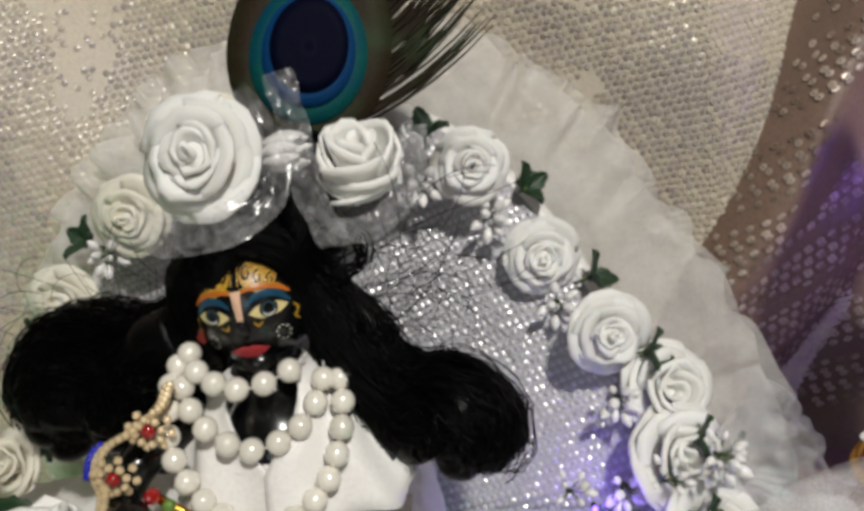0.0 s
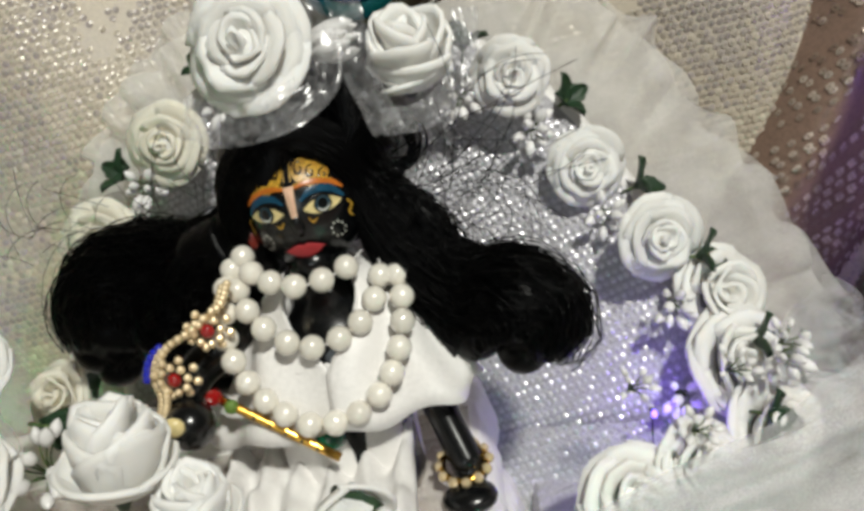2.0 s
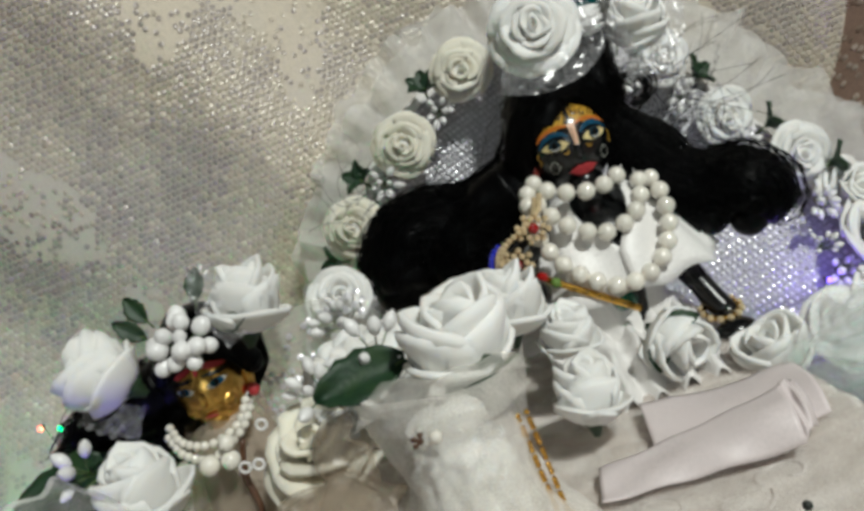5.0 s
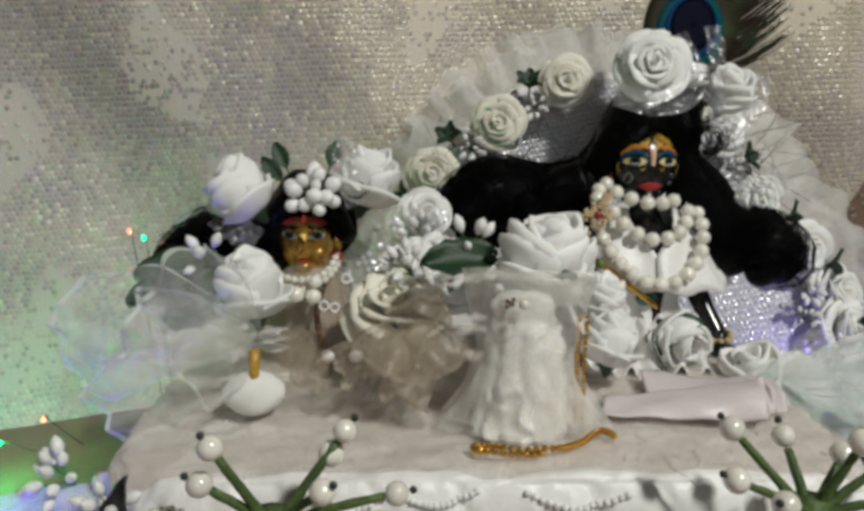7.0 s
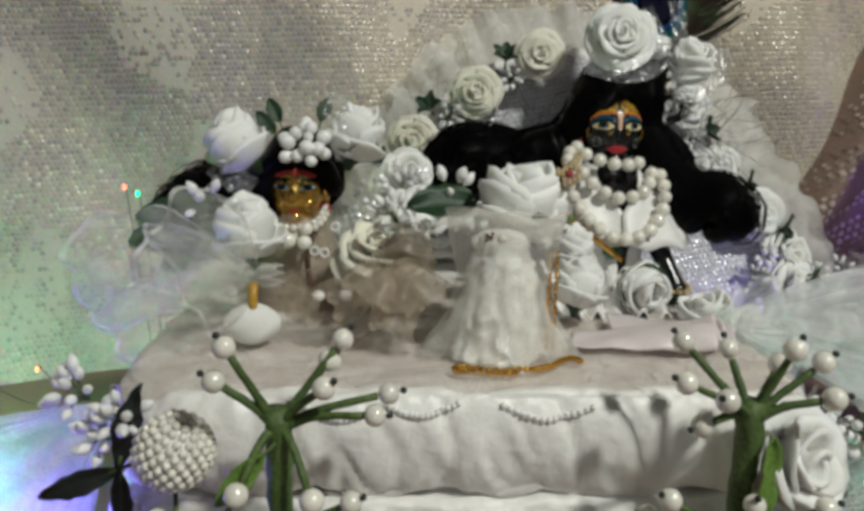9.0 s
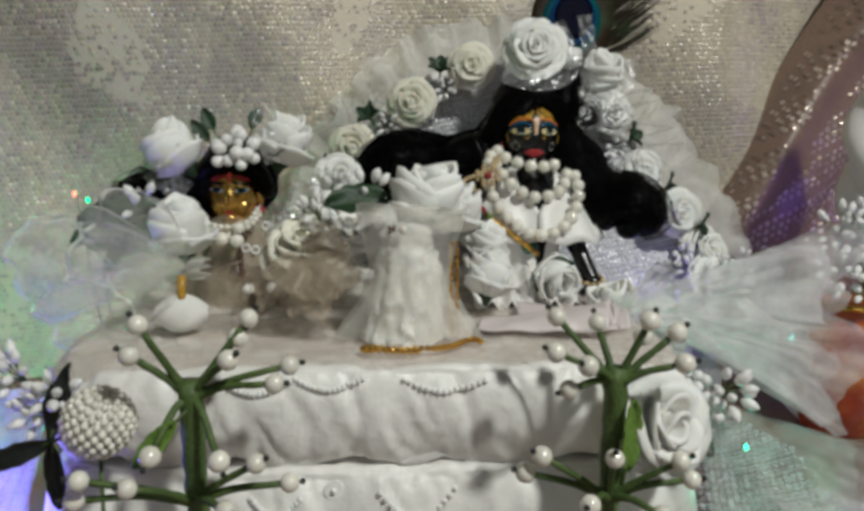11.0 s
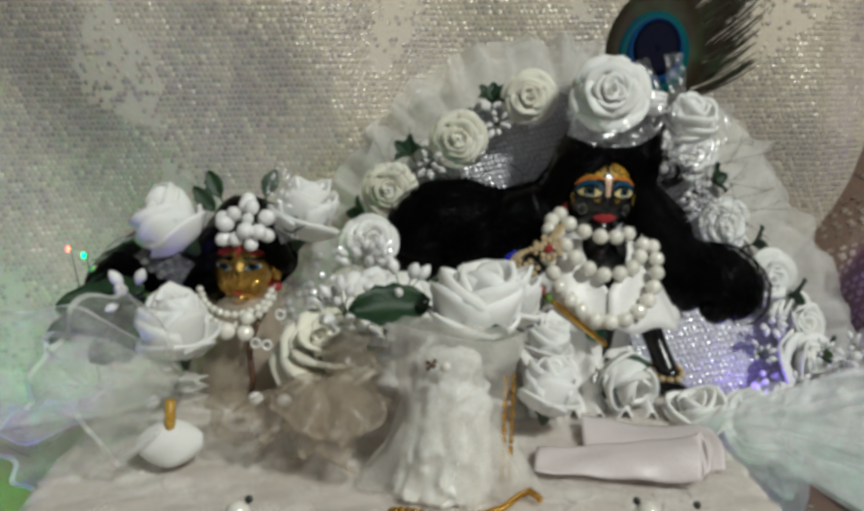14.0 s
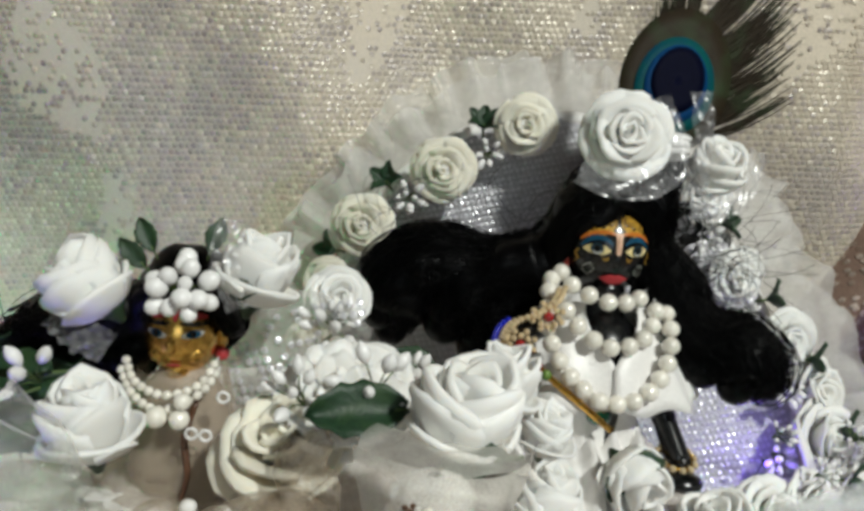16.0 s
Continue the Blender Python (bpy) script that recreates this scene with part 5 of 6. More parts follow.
for i, (at, w, n, r) in enumerate((((-0.1930, 0.1420, 0.1500), (-0.4, -0.6, 0.6), 7, 0.008), ((-0.1690, 0.1280, 0.1600), (-0.1, -0.4, 1), 6, 0.010), ((-0.1850, 0.1980, 0.1560), (-0.2, -1, 0.4), 12, 0.010),
                                   ((-0.2760, 0.1400, 0.1540), (-0.4, -0.6, 0.5), 4, 0.006), ((-0.1560, 0.1800, 0.1400), (0, -0.7, 0.8), 12, 0.010))):
    spray(at, w, n, r, "spray of white pointed bud beads among roses", 60 + i, BUD, 1.35, 1.2)


# ---- tulle bows, ribbons and fan ----
def lobe(base, tip, width, seed, mat, label, roll=1.7, face=(0, -1, 0.25), lift=0.010):
    """A gathered piece of net that swells from its knot and rolls in at both sides, with a doubled hem."""
    b, t = Vector(base), Vector(tip)
    d = t - b
    s = d.cross(Vector(face)).normalized()
    up = s.cross(d).normalized()
    if up.dot(Vector(face)) < 0:
        up = -up
    edge = HEM if mat is TULLE_LOOP else mat
    def fn(u, v):
        c = 2 * u - 1
        half = width / 2 * (0.12 + 0.88 * math.sin(math.pi * min(0.62, 0.62 * v + 0.02)) ** 0.8) * (1 + 0.18 * noise.noise((v * 3, seed, c)))
        a = c * roll + 0.25 * noise.noise((c * 2, v * 2, seed))
        end = v * (1 - 0.12 * c * c + 0.13 * noise.noise((c * 2.2, seed, 4)))
        p = b + d * end + s * half * math.sin(a) / math.sin(min(roll, 1.57)) + up * (half * 0.75 * (math.cos(a) - math.cos(roll)) + lift * math.sin(math.pi * 0.8 * v))
        fold = 0.0026 * math.sin(c * 10 + seed + 4 * noise.noise((c * 2, v * 2, seed))) + 0.0045 * noise.noise((c * 3, v * 4, seed + 3))
        return p + up * fold * v
    ob = thing("tulle_loop", label, "tulle", "tulle bows")
    piece("net", Shape().grid(fn, 60, 30).mesh("net", mat), ob)
    piece("hem", Shape().grid(lambda u, v: Vector(fn(u, 0.965 + 0.04 * v)) + up * 0.0004, 60, 2).mesh("hem", edge), ob, None, "doubled net hem")
    for k in (0, 1):
        piece("hem", Shape().grid(lambda u, v: Vector(fn(abs(k - 0.03 * u), v)) + up * 0.0004, 2, 30).mesh("hem", edge), ob, None, "doubled net hem")
    piece("knot", Shape().ball(b, (0.0030, 0.0026, 0.0026), 0, 10, 7).mesh("knot", SATIN), ob)
    return ob


K = Vector((-0.253, 0.119, 0.127))
lobe(K, (-0.284, 0.114, 0.157), 0.034, 1, TULLE_LOOP, "loose loop of white tulle round the rose", 1.9)
lobe(K, (-0.297, 0.108, 0.138), 0.028, 2, TULLE_LOOP, "rolled loop of white tulle on the cushion", 2.1)
lobe(K, (-0.277, 0.098, 0.112), 0.026, 3, TULLE_LOOP, "curled loop of white tulle touching the cushion", 2.2)
lobe(K + Vector((-0.006, 0.006, 0.004)), (-0.322, 0.124, 0.128), 0.048, 4, TULLE_LOOP, "wide end of white tulle over the cushion's end", 1.3)
lobe(K + Vector((-0.008, -0.004, -0.006)), (-0.305, 0.104, 0.106), 0.034, 5, TULLE_LOOP, "white tulle hanging down the cushion's end", 1.4)
lobe(K, (-0.2370, 0.106, 0.131), 0.010, 6, SATIN_SHEER, "narrow white satin bow end", 1.2, lift=0.002)
lobe((-0.226, 0.132, 0.116), (-0.2150, 0.104, 0.128), 0.022, 7, ORGANZA, "beige organza loop under the gold doll", 2.0)
lobe((-0.196, 0.126, 0.122), (-0.2180, 0.100, 0.114), 0.026, 8, ORGANZA, "rolled beige organza loop between the dolls", 2.1)
lobe((-0.200, 0.124, 0.124), (-0.1720, 0.098, 0.114), 0.030, 9, ORGANZA, "beige organza loop beside the figurine", 1.9)
lobe((-0.194, 0.122, 0.126), (-0.1930, 0.096, 0.110), 0.030, 10, ORGANZA, "beige organza fold lying on the cushion", 1.5)
lobe((-0.196, 0.132, 0.128), (-0.1700, 0.118, 0.140), 0.032, 11, ORGANZA, "beige organza loop under the cream rose", 1.6)
lobe((-0.192, 0.128, 0.124), (-0.2060, 0.094, 0.108), 0.024, 12, ORGANZA, "small beige organza fold on the cushion", 2.3)
lobe((-0.214, 0.126, 0.118), (-0.2300, 0.102, 0.113), 0.018, 13, ORGANZA, "narrow beige organza fold beside the cord", 2.2)
wrap = thing("gauze_wrap", "beige gauze wrapped round the gold doll's body", "cloth")
piece("gauze", Shape().grid(lambda u, v: (-0.2395 + (0.014 + 0.012 * v + 0.002 * math.sin(u * 40)) * math.cos(6.2832 * u), 0.178 - 0.004 * v + (0.012 + 0.010 * v + 0.002 * math.sin(u * 33)) * math.sin(6.2832 * u), 0.146 - 0.046 * v + 0.002 * math.sin(u * 19)), 70, 12, 0, True).mesh("gauze", ORGANZA), wrap)
piece("sash", Shape().tube(curve_pts([(-0.2300, 0.160, 0.140), (-0.2330, 0.156, 0.128), (-0.2310, 0.152, 0.116), (-0.2330, 0.150, 0.106)], 16), lerp_list([0.0010, 0.0014, 0.0012, 0.0008], 16), 8).mesh("sash", BROWN_BEAD), wrap, None, "twisted brown cord")
knot = thing("satin_roll", "small white satin roll with a brown stick", "decoration", at=pose(-0.2500, 0.100, 0.1120, 0, 0, 12))
piece("roll", Shape().grid(lambda u, v: (0.022 * (v - 0.5), 0.0075 * math.sin(math.pi * (0.06 + 0.88 * v)) ** 0.7 * math.cos(6.2832 * u) * (1 + 0.08 * math.sin(u * 25 + v * 9)), 0.0085 * math.sin(math.pi * (0.06 + 0.88 * v)) ** 0.7 * math.sin(6.2832 * u)), 24, 14, 0, True).mesh("roll", FOAM), knot)
piece("stick", Shape().tube([(0.000, -0.003, 0.004), (0.0005, -0.002, 0.017)], 0.0018, 8).mesh("stick", GOLD_PAINT), knot)

def band(name, a, b, c, d, seed, sag, label):
    """A soft band of satin between two edges a-b (front) and c-d (back)."""
    a, b, c, d = (Vector(p) for p in (a, b, c, d))
    def fn(u, v):
        p = (a * (1 - u) + b * u) * (1 - v) + (c * (1 - u) + d * u) * v
        k = math.sin(math.pi * u) * sag
        return p + Vector((0, -0.4, 1)) * (-k + 0.0016 * noise.noise((u * 3, v * 2, seed)) + 0.0003 * math.sin(u * 19 + v * 5 + seed) + 0.004 * math.sin(math.pi * v) * u)
    return solid(name, thick(Shape().grid(fn, 40, 14), 0.0005).mesh(name, PINKISH), label, "ribbon", "satin ribbons")


band("satin_ribbon", (-0.120, 0.098, 0.1050), (-0.062, 0.088, 0.1065), (-0.116, 0.114, 0.1060), (-0.058, 0.106, 0.1160), 2, 0.001, "blush satin ribbon lying across the cushion")
band("satin_ribbon", (-0.062, 0.089, 0.1065), (-0.054, 0.096, 0.1050), (-0.058, 0.107, 0.1160), (-0.050, 0.112, 0.1100), 3, -0.003, "folded end of the blush satin ribbon")
band("satin_ribbon", (-0.098, 0.110, 0.1038), (-0.046, 0.103, 0.1038), (-0.092, 0.142, 0.1080), (-0.040, 0.134, 0.1070), 5, 0.002, "blush satin ribbon under the roses")


def fan(base, mid, spread0, spread1, length, seed, mat, label, tilt=0.0, ripple=0.008, layers=2):
    """Net gathered at its base and spread out to a wavy edge, in layers."""
    b, ax = Vector(base), Vector(mid).normalized()
    s = ax.cross(Vector((0, -1, 0.3))).normalized()
    up = s.cross(ax).normalized()
    ob = thing("tulle_fan", label, "tulle", "tulle fans")
    for k in range(layers):
        q = seed + 3.7 * k
        def fn(u, v):
            a = spread0 + (spread1 - spread0) * u + 0.10 * noise.noise((u * 4, q, v))
            L = length * (1 - 0.12 * k) * (1 + 0.34 * noise.noise((u * 4, q, 0)) + 0.04 * noise.noise((u * 16, q, 0)))
            r = 0.005 + L * v
            p = b + (ax * math.cos(a) + s * math.sin(a)) * r
            pl = 0.0014 * math.sin(u * 44 + 14 * noise.noise((u * 4, q, 1))) * (0.5 + noise.noise((u * 9, q, 2)))
            w = pl + ripple * (2.2 * noise.noise((u * 3 + v, v * 3, q)) + 0.9 * noise.noise((u * 6 - v * 2, v * 6, q)) + 0.25 * noise.noise((u * 16 + v * 9, v * 12, q)))
            return p + up * (v * w + 0.004 * k) + Vector((0, 0, -0.02 * v * v * tilt))
        piece("net_layer", Shape().grid(fn, 150, 18).mesh("net_layer", mat), ob)
    piece("gathered_end", Shape().ball(b, (0.004, 0.004, 0.003), 0, 10, 7).mesh("gathered_end", SATIN), ob)
    return ob


fan((-0.034, 0.148, 0.104), (1.0, -0.05, 0.0), -0.42, 0.50, 0.125, 1, TULLE_DENSE, "wide fan of white tulle over throne arm", 0.3)
fan((-0.010, 0.165, 0.096), (1.0, 0.10, -0.02), -0.30, 0.45, 0.115, 3, TULLE_DENSE, "trailing fan of white tulle beside the cushion", 0.8)
fan((-0.044, 0.138, 0.102), (0.7, -0.5, 0.35), -0.6, 0.7, 0.036, 4, TULLE, "small fan of white tulle over rose", 0.2, 0.005)
fan((-0.042, 0.052, 0.086), (0.75, -0.35, -0.65), -0.6, 0.6, 0.085, 5, TULLE, "white tulle hanging at the cushion's corner", 0.3)
fan((-0.300, 0.085, 0.085), (-0.7, -0.35, -0.62), -0.7, 0.7, 0.085, 6, TULLE_DENSE, "white tulle hanging from the cushion's end", 0.3)
fan((0.066, 0.240, 0.092), (1.0, -0.2, 0.0), -0.9, 0.7, 0.045, 7, TULLE, "tuft of white tulle behind throne arm", 0.3)


# ---- veiled figurine and gold chain ----
fig = Shape()
def fig_fn(u, v):
    """Shaggy skirt, waist, chest and bowed head of the small figure."""
    a = 2 * math.pi * u
    r = float(np.interp(v, (0, 0.05, 0.25, 0.42, 0.52, 0.64, 0.76, 0.82, 0.90, 0.97, 1.0), (0.0140, 0.0172, 0.0165, 0.0150, 0.0138, 0.0140, 0.0128, 0.0108, 0.0112, 0.0080, 0.002)))
    r *= 1 + 0.12 * noise.noise((math.cos(a) * 1.6, math.sin(a) * 1.6, v * 7))
    if v < 0.50:
        r *= 1 + 0.07 * math.sin(11 * a + 5 * v + 6 * noise.noise((math.cos(a) * 2, math.sin(a) * 2, v * 6))) + 0.12 * noise.noise((math.cos(a) * 6, math.sin(a) * 6, v * 3))
    else:
        r *= 1 + 0.16 * noise.noise((math.cos(a) * 3, math.sin(a) * 3, v * 14))
    return (-0.1530 + r * math.cos(a), 0.0900 + 0.85 * r * math.sin(a), 0.1010 + 0.0530 * v)
fig.grid(fig_fn, 120, 60, 0, True)
solid("white_figurine", fig.mesh("white_figurine", FOAM), "small white seated figurine under a cream veil", "figurine")
veil = thing("figurine_veil", "cream net veil with gold bead edge over figurine", "veil")
def veil_fn(u, v):
    """A straight top edge, drawn in at the waist, and tails that flare over the cushion."""
    a = math.pi * (1.04 + 0.92 * u)
    c = math.cos(a)
    wide = float(np.interp(v, (0, 0.18, 0.5, 0.75, 1.0), (0.0245, 0.0225, 0.0172, 0.0205, 0.0265))) + 0.006 * v ** 4 * abs(c) ** 3
    w = v * (0.0010 * math.sin(u * 37 + 4 * v) + 0.0030 * noise.noise((u * 7, v * 4, 4)) + 0.0016 * noise.noise((u * 17, v * 6, 7)))
    return (-0.1520 + 0.001 * (1 - v) + (wide + w) * c, 0.0935 + (0.0165 + 0.004 * v + w) * math.sin(a), 0.1615 - 0.0565 * v + 0.0015 * math.sin(u * 7) * (1 - v) + 0.004 * v * v * noise.noise((u * 11, 2, 9)))
piece("net", Shape().grid(veil_fn, 110, 30).mesh("net", VEIL), veil)
piece("top_band", Shape().grid(lambda u, v: Vector(veil_fn(u, 0.17 * v)) + Vector((0, -0.0006 - 0.0006 * math.sin(u * 30), 0)), 90, 8).mesh("top_band", VEIL), veil, None, "folded double top of the veil")
piece("lining", Shape().grid(lambda u, v: Vector(veil_fn(0.08 + 0.84 * u, 0.46 + 0.50 * v)) + Vector((0.001 * math.sin(u * 21), 0.002 + 0.001 * math.sin(u * 34), 0)), 70, 14).mesh("lining", VEIL), veil)
piece("top_fold", Shape().grid(lambda u, v: (-0.1755 + 0.048 * u - 0.006 * v * (u - 0.5), 0.0790 + 0.028 * v + 0.003 * math.sin(u * 9 + v), 0.1605 - 0.002 * (2 * u - 1) ** 2 + 0.0022 * noise.noise((u * 5, v * 4, 8)) - 0.002 * v * v), 30, 12).mesh("top_fold", VEIL), veil)
GB = Shape().ball((0, 0, 0), 0.00085, 0, 7, 5).mesh("gold_bead", GOLD)
for k in range(25):
    t = k / 24
    for dx in (0.0, 0.0026):
        piece("gold_bead", GB, veil, Matrix.Translation((-0.1350 + dx + 0.002 * t, 0.0830 + 0.006 * t, 0.1460 - 0.040 * t + 0.0004 * math.sin(k * 2.1 + dx * 900))))
mk = thing("brown_flower_pin", "tiny brown and pearl flower pinned on the veil", "pin")
piece("flower", Shape().ball((-0.1600, 0.0745, 0.1525), (0.0010, 0.0006, 0.0009), 0, 10, 7).ball((-0.1615, 0.0746, 0.1534), (0.0009, 0.0005, 0.0008), 0, 8, 6).ball((-0.1615, 0.0746, 0.1516), (0.0008, 0.0005, 0.0008), 0, 8, 6).ball((-0.1595, 0.0746, 0.1540), (0.0008, 0.0005, 0.0007), 0, 8, 6).mesh("flower", BROWN_BEAD), mk)
piece("pearl", PEARL_M, mk, Matrix.Translation((-0.1560, 0.0735, 0.1525)) @ Matrix.Scale(0.0018, 4))

chain = thing("gold_chain", "thin gold bead chain lying on the cushion", "chain")
GB2 = Shape().ball((0, 0, 0), 0.0013, 0, 8, 6).mesh("gold_bead", GOLD)
links = curve_pts([(-0.1500, 0.0645, 0.1045), (-0.1600, 0.0640, 0.1045), (-0.1700, 0.0665, 0.1050), (-0.1715, 0.0700, 0.1050), (-0.1640, 0.0705, 0.1050), (-0.1540, 0.0670, 0.1050), (-0.1430, 0.0690, 0.1050),
                   (-0.1380, 0.0715, 0.1050), (-0.1320, 0.0765, 0.1055), (-0.1280, 0.0820, 0.1070), (-0.1240, 0.0850, 0.1075), (-0.1215, 0.0790, 0.1055)], 44)
for p in links:
    piece("gold_bead", GB2, chain, Matrix.Translation(rest(p.x, p.y, 0.0034)))


# ---- green stems with pearls ----
def pearl_stem(at, height, tiers, seed, label):
    rng = random.Random(seed)
    ob = thing("pearl_plant", label, "artificial plant", "pearl stems", at=Matrix.Translation(at))
    piece("stalk", Shape().tube(curve_pts([(0, 0.004, 0), (0.001, 0.002, height * 0.5), (0, 0, height)], 22), lerp_list([0.0046, 0.0038, 0.0043], 22), 12, 0, True, 0.42, 260).mesh("stalk", STEM), ob)
    for z, arms in tiers:
        for ax, ay, az in arms:
            tip = Vector((ax, ay, z + az))
            mid = Vector((ax * 0.45, ay * 0.45, z + az * 0.35))
            arm = piece("branch", Shape().tube(curve_pts([(0, 0, z - 0.004), mid, tip], 8), lerp_list([0.0020, 0.0014, 0.0012], 8), 6, 0, True, 0.2, 400).mesh("branch", STEM), ob)
            d = (tip - mid).normalized()
            piece("pearl", PEARL_M, arm, Matrix.Translation(tip + d * 0.0036) @ Matrix.Scale(0.0036 * rng.uniform(0.92, 1.06), 4), "translucent white pearl")
            piece("tip", Shape().ball(tip + d * 0.0082, 0.0011, 0, 8, 6).mesh("tip", TIP), arm, None, "dark thread end")
    return ob


pearl_stem((-0.2310, 0.0260, 0.0), 0.106, [(0.104, [(-0.0125, -0.008, 0.021), (0.017, 0.004, 0.020), (-0.015, -0.006, 0.011), (0.030, -0.002, 0.007), (0.026, -0.010, 0.004), (0.012, -0.008, 0.010), (0.013, 0.005, 0.013), (-0.009, -0.012, -0.016), (0.010, -0.012, -0.018)]),
                                           (0.066, [(-0.030, -0.012, 0.010), (-0.033, -0.008, 0.002), (0.020, -0.008, 0.012), (0.012, -0.016, 0.002), (-0.014, -0.018, 0.010), (0.030, -0.004, 0.004)])], 4,
           "green paper stem with branches ending in pearls")
pearl_stem((-0.0820, 0.0240, 0.0), 0.110, [(0.107, [(-0.018, 0.008, 0.017), (-0.020, -0.002, 0.008), (-0.012, -0.010, 0.006), (0.008, -0.004, 0.018), (0.018, -0.002, 0.014), (0.018, -0.008, 0.006), (-0.004, 0.008, 0.014), (-0.016, -0.006, -0.002), (0.010, 0.006, 0.010)]),
                                           (0.064, [(-0.026, -0.010, 0.016), (-0.030, -0.006, 0.009), (-0.004, -0.014, 0.016), (0.018, -0.012, 0.014), (0.026, -0.004, 0.004), (-0.012, -0.018, 0.004), (0.010, -0.018, 0.0)])], 5,
           "green paper stem with pearl-tipped branches beside white rose")
flat_leaf((-0.0790, 0.0180, 0.0740), (-0.0765, 0.0160, 0.1000), (0.3, -0.9, 0), LEAF_G, "light green leaf on the pearl stem")
flat_leaf((-0.2340, 0.0180, 0.0950), (-0.2500, 0.0140, 0.0780), (0.0, -0.9, 0.3), LEAF_G, "narrow green leaf on the pearl stem", 0.8)

# ---- pearl ball and corner flowers ----
ball = thing("pearl_ball", "round ornament covered with small cream pearls", "ornament", at=Matrix.Translation((-0.2640, 0.0335, 0.0890)))
piece("core", Shape().ball((0, 0, 0), 0.0108, 0, 24, 16).mesh("core", SATIN), ball)
PB = Shape().ball((0, 0, 0), 0.00145, 0, 9, 6).mesh("pearl", PEARL)
for i in range(190):
    z = 1 - 2 * (i + 0.5) / 190
    a = i * 2.39996
    s = math.sqrt(1 - z * z)
    piece("pearl", PB, ball, Matrix.Translation((0.0116 * s * math.cos(a), 0.0116 * s * math.sin(a), 0.0116 * z)))
hold = thing("ball_wire", "thin wire stand that carries the pearl ball", "wire")
piece("wire", Shape().tube([(-0.2640, 0.0340, 0.0), (-0.2640, 0.0335, 0.0790)], 0.0008, 6).mesh("wire", STEM), hold)
for i, (at, w, n, r) in enumerate((((-0.2920, 0.0560, 0.0840), (-0.4, -0.8, 0.5), 12, 0.0062), ((-0.3030, 0.0640, 0.0960), (-0.5, -0.6, 0.7), 11, 0.0068), ((-0.2850, 0.0500, 0.0930), (0.2, -0.9, 0.5), 10, 0.0055))):
    spray(at, w, n, r, "white bead-bud flower at the cushion's corner", 80 + i, BUD, 1.2, 1.2)
flat_leaf((-0.2850, 0.0460, 0.0780), (-0.2790, 0.0420, 0.1010), (-0.2, -1, 0.1), LEAF_N, "black pointed leaf under corner flower")
flat_leaf((-0.2850, 0.0460, 0.0770), (-0.3060, 0.0420, 0.0700), (0, -1, 0.2), LEAF_N, "black pointed leaf beside corner flower", 0.9)
flat_leaf((-0.2850, 0.0460, 0.0760), (-0.2820, 0.0400, 0.0530), (0, -1, 0.2), LEAF_N, "black pointed leaf hanging from corner flower", 0.8)
spray((-0.0400, 0.0520, 0.0860), (0.5, -0.8, 0.3), 22, 0.0105, "white crystal bead flower beside the rose", 90, BALL_BUD, 0.85, 1.4)
spray((-0.0280, 0.0480, 0.0920), (0.5, -0.7, 0.3), 10, 0.0075, "white bead flower at the cushion's corner", 91, BUD, 1.3, 1.2)
flat_leaf((-0.0460, 0.0460, 0.0820), (-0.0340, 0.0380, 0.0700), (0.4, -0.8, 0.3), LEAF_M, "dark green leaf under the bead flower", 0.8)
for i, (x, y, z) in enumerate(((0.020, 0.212, 0.112), (0.050, 0.205, 0.116), (0.070, 0.212, 0.118), (0.036, 0.200, 0.100))):
    spray((x, y, z), (0.3, -0.8, 0.6), 7, 0.005, "white bud spray on the throne arm", 95 + i, BUD, 0.8, 1.3)

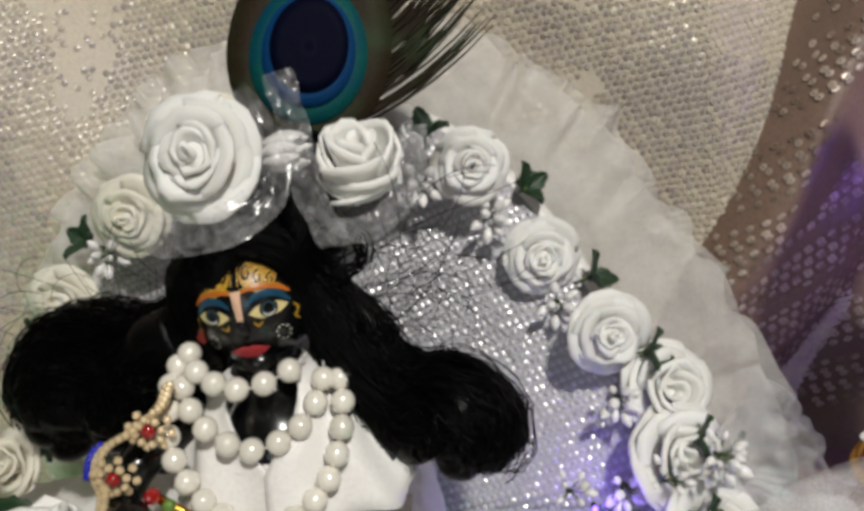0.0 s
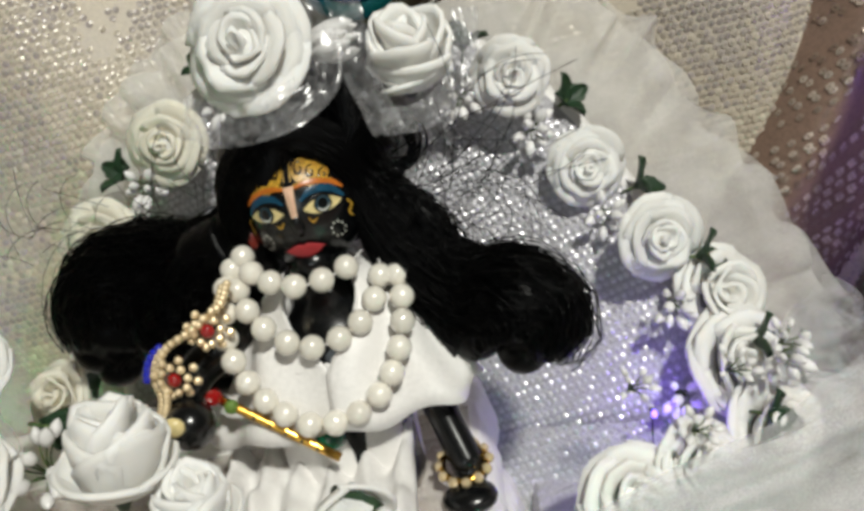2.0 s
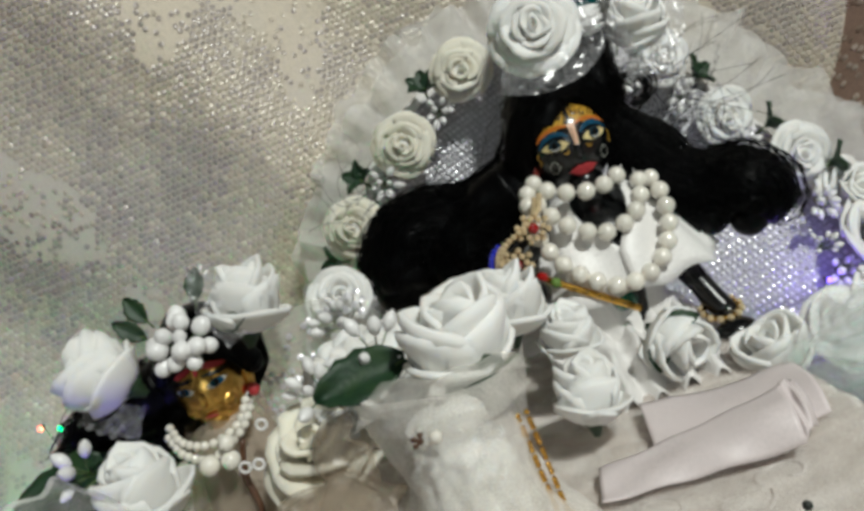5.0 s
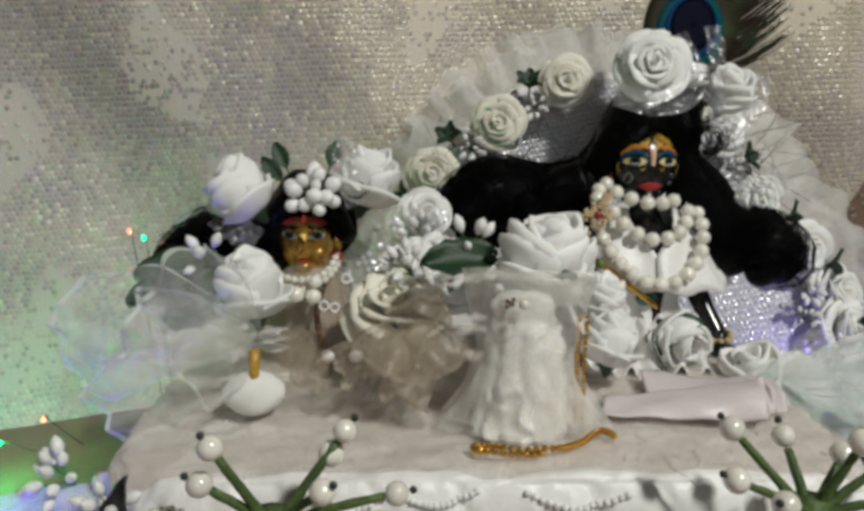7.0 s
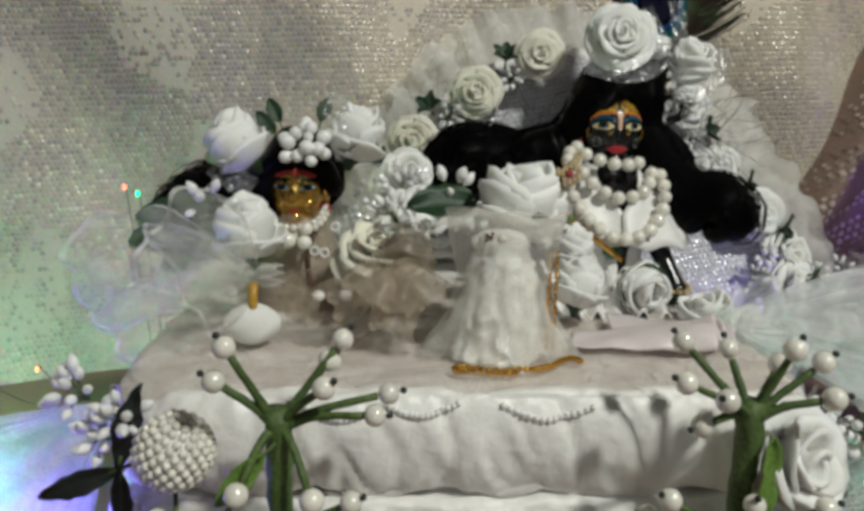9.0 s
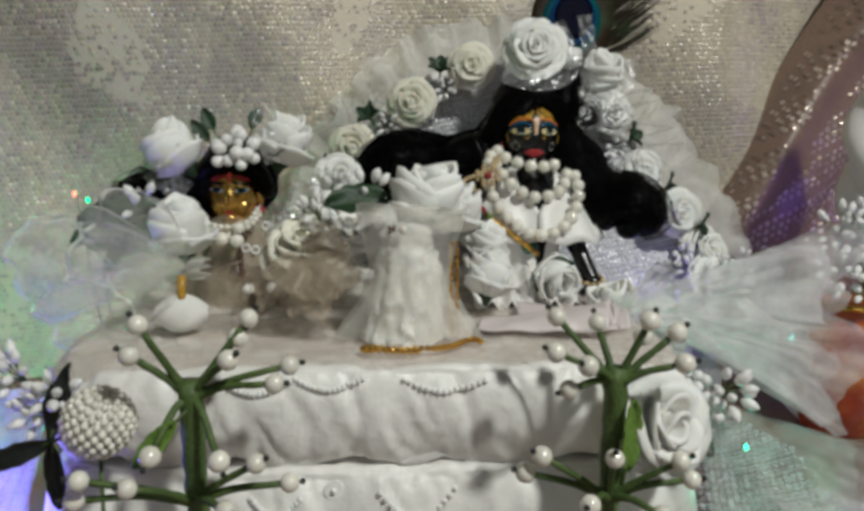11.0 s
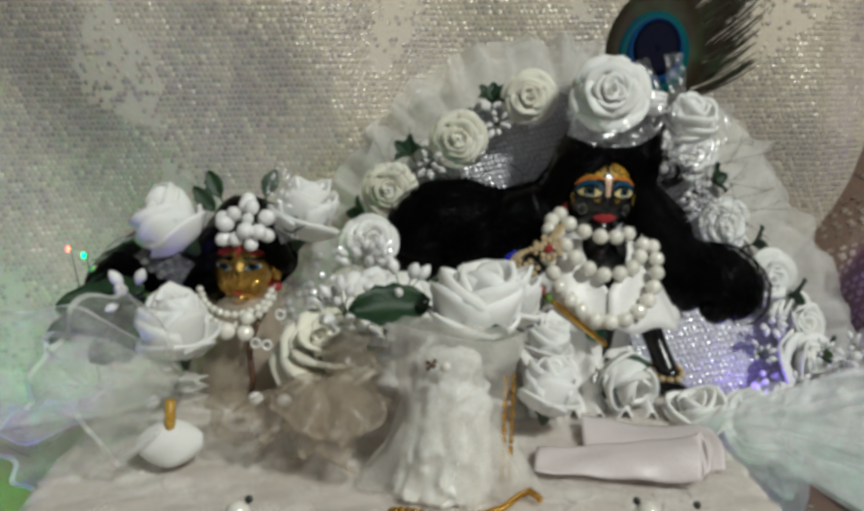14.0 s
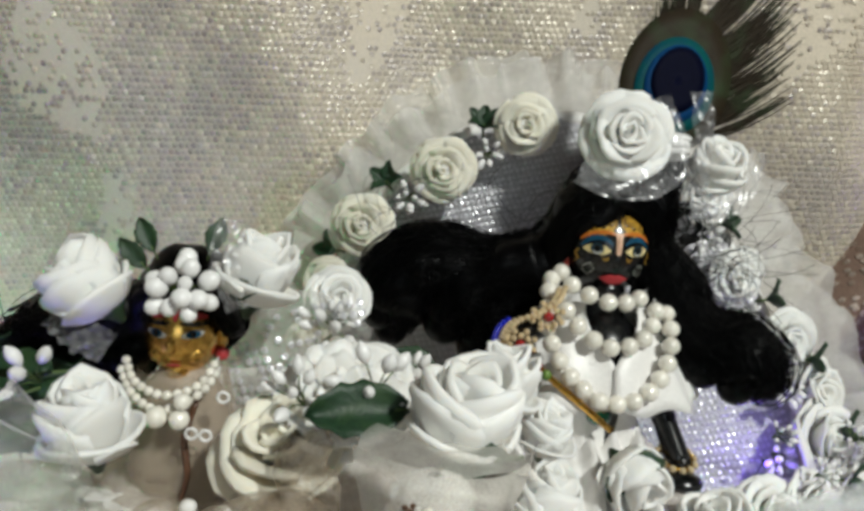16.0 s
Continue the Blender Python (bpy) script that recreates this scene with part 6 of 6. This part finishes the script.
# ---- flower pot beside the throne ----
pot = thing("flower_pot", "red glazed pot with gold rim holding white buds", "pot", at=Matrix.Translation((0.150, 0.222, 0.0)))
prof = [(0.0, 0.0), (0.022, 0.0), (0.030, 0.018), (0.034, 0.045), (0.030, 0.068), (0.024, 0.080), (0.027, 0.088), (0.024, 0.088), (0.020, 0.078)]
piece("body", Shape().grid(lambda u, v: (float(np.interp(v * 8, range(9), [p[0] for p in prof])) * math.cos(6.2832 * u), float(np.interp(v * 8, range(9), [p[0] for p in prof])) * math.sin(6.2832 * u), float(np.interp(v * 8, range(9), [p[1] for p in prof])) + 0.002), 32, 32, 0, True).mesh("body", POT_RED), pot)
piece("rim", Shape().tube([(0.027 * math.cos(k * 0.2618), 0.027 * math.sin(k * 0.2618), 0.090) for k in range(25)], 0.0022, 8).mesh("rim", GOLD), pot, None, "gold rim")
for i, (x, y, z) in enumerate(((0.134, 0.214, 0.112), (0.150, 0.210, 0.124), (0.168, 0.218, 0.112), (0.140, 0.222, 0.134), (0.158, 0.226, 0.138), (0.150, 0.206, 0.104))):
    spray((x, y, z), (x * 2 - 0.3, -0.8, 0.5), 16, 0.014, "dense white bud flowers standing in the pot", 110 + i, BUD, 1.5, 1.5)
plume = thing("white_plume", "tall twisted white satin plume behind the pot", "ornament", at=Matrix.Translation((0.205, 0.270, 0.10)))
def plume_fn(u, v):
    a = 6.2832 * u
    r = 0.030 * math.sin(math.pi * (0.08 + 0.86 * v)) ** 0.7 * (1 + 0.16 * math.cos(3 * a + v * 16))
    return (r * math.cos(a), r * math.sin(a), 0.16 * v)
piece("satin", Shape().grid(plume_fn, 48, 40, 0, True).mesh("satin", SATIN), plume)
piece("stick", Shape().tube([(0, 0, -0.10), (0, 0, 0.02)], 0.003, 8).mesh("stick", GOLD), plume)

# ---- fairy lights ----
BULB = Shape().ball((0, 0, 0), (0.0011, 0.0011, 0.0016), 0, 10, 7)
for at, colour, power in LEDS:
    led = thing("fairy_light", "tiny glowing coloured fairy light bulb", "light", "fairy lights", at=Matrix.Translation(at))
    b = piece("bulb", BULB.mesh("bulb", glowing("led_glow", colour, 6.0)), led)
    b.visible_shadow = False
    piece("socket", Shape().tube([(0, 0.0035, 0), (0, 0.0012, 0)], 0.0010, 8).mesh("socket", TIP), led)
    piece("wire", Shape().tube(curve_pts([(0, 0.003, 0), (0.002, 0.03, -at[2] * 0.6), (0, 0.05, 0.002 - at[2])], 10), 0.0003, 5).mesh("wire", TIP), led)
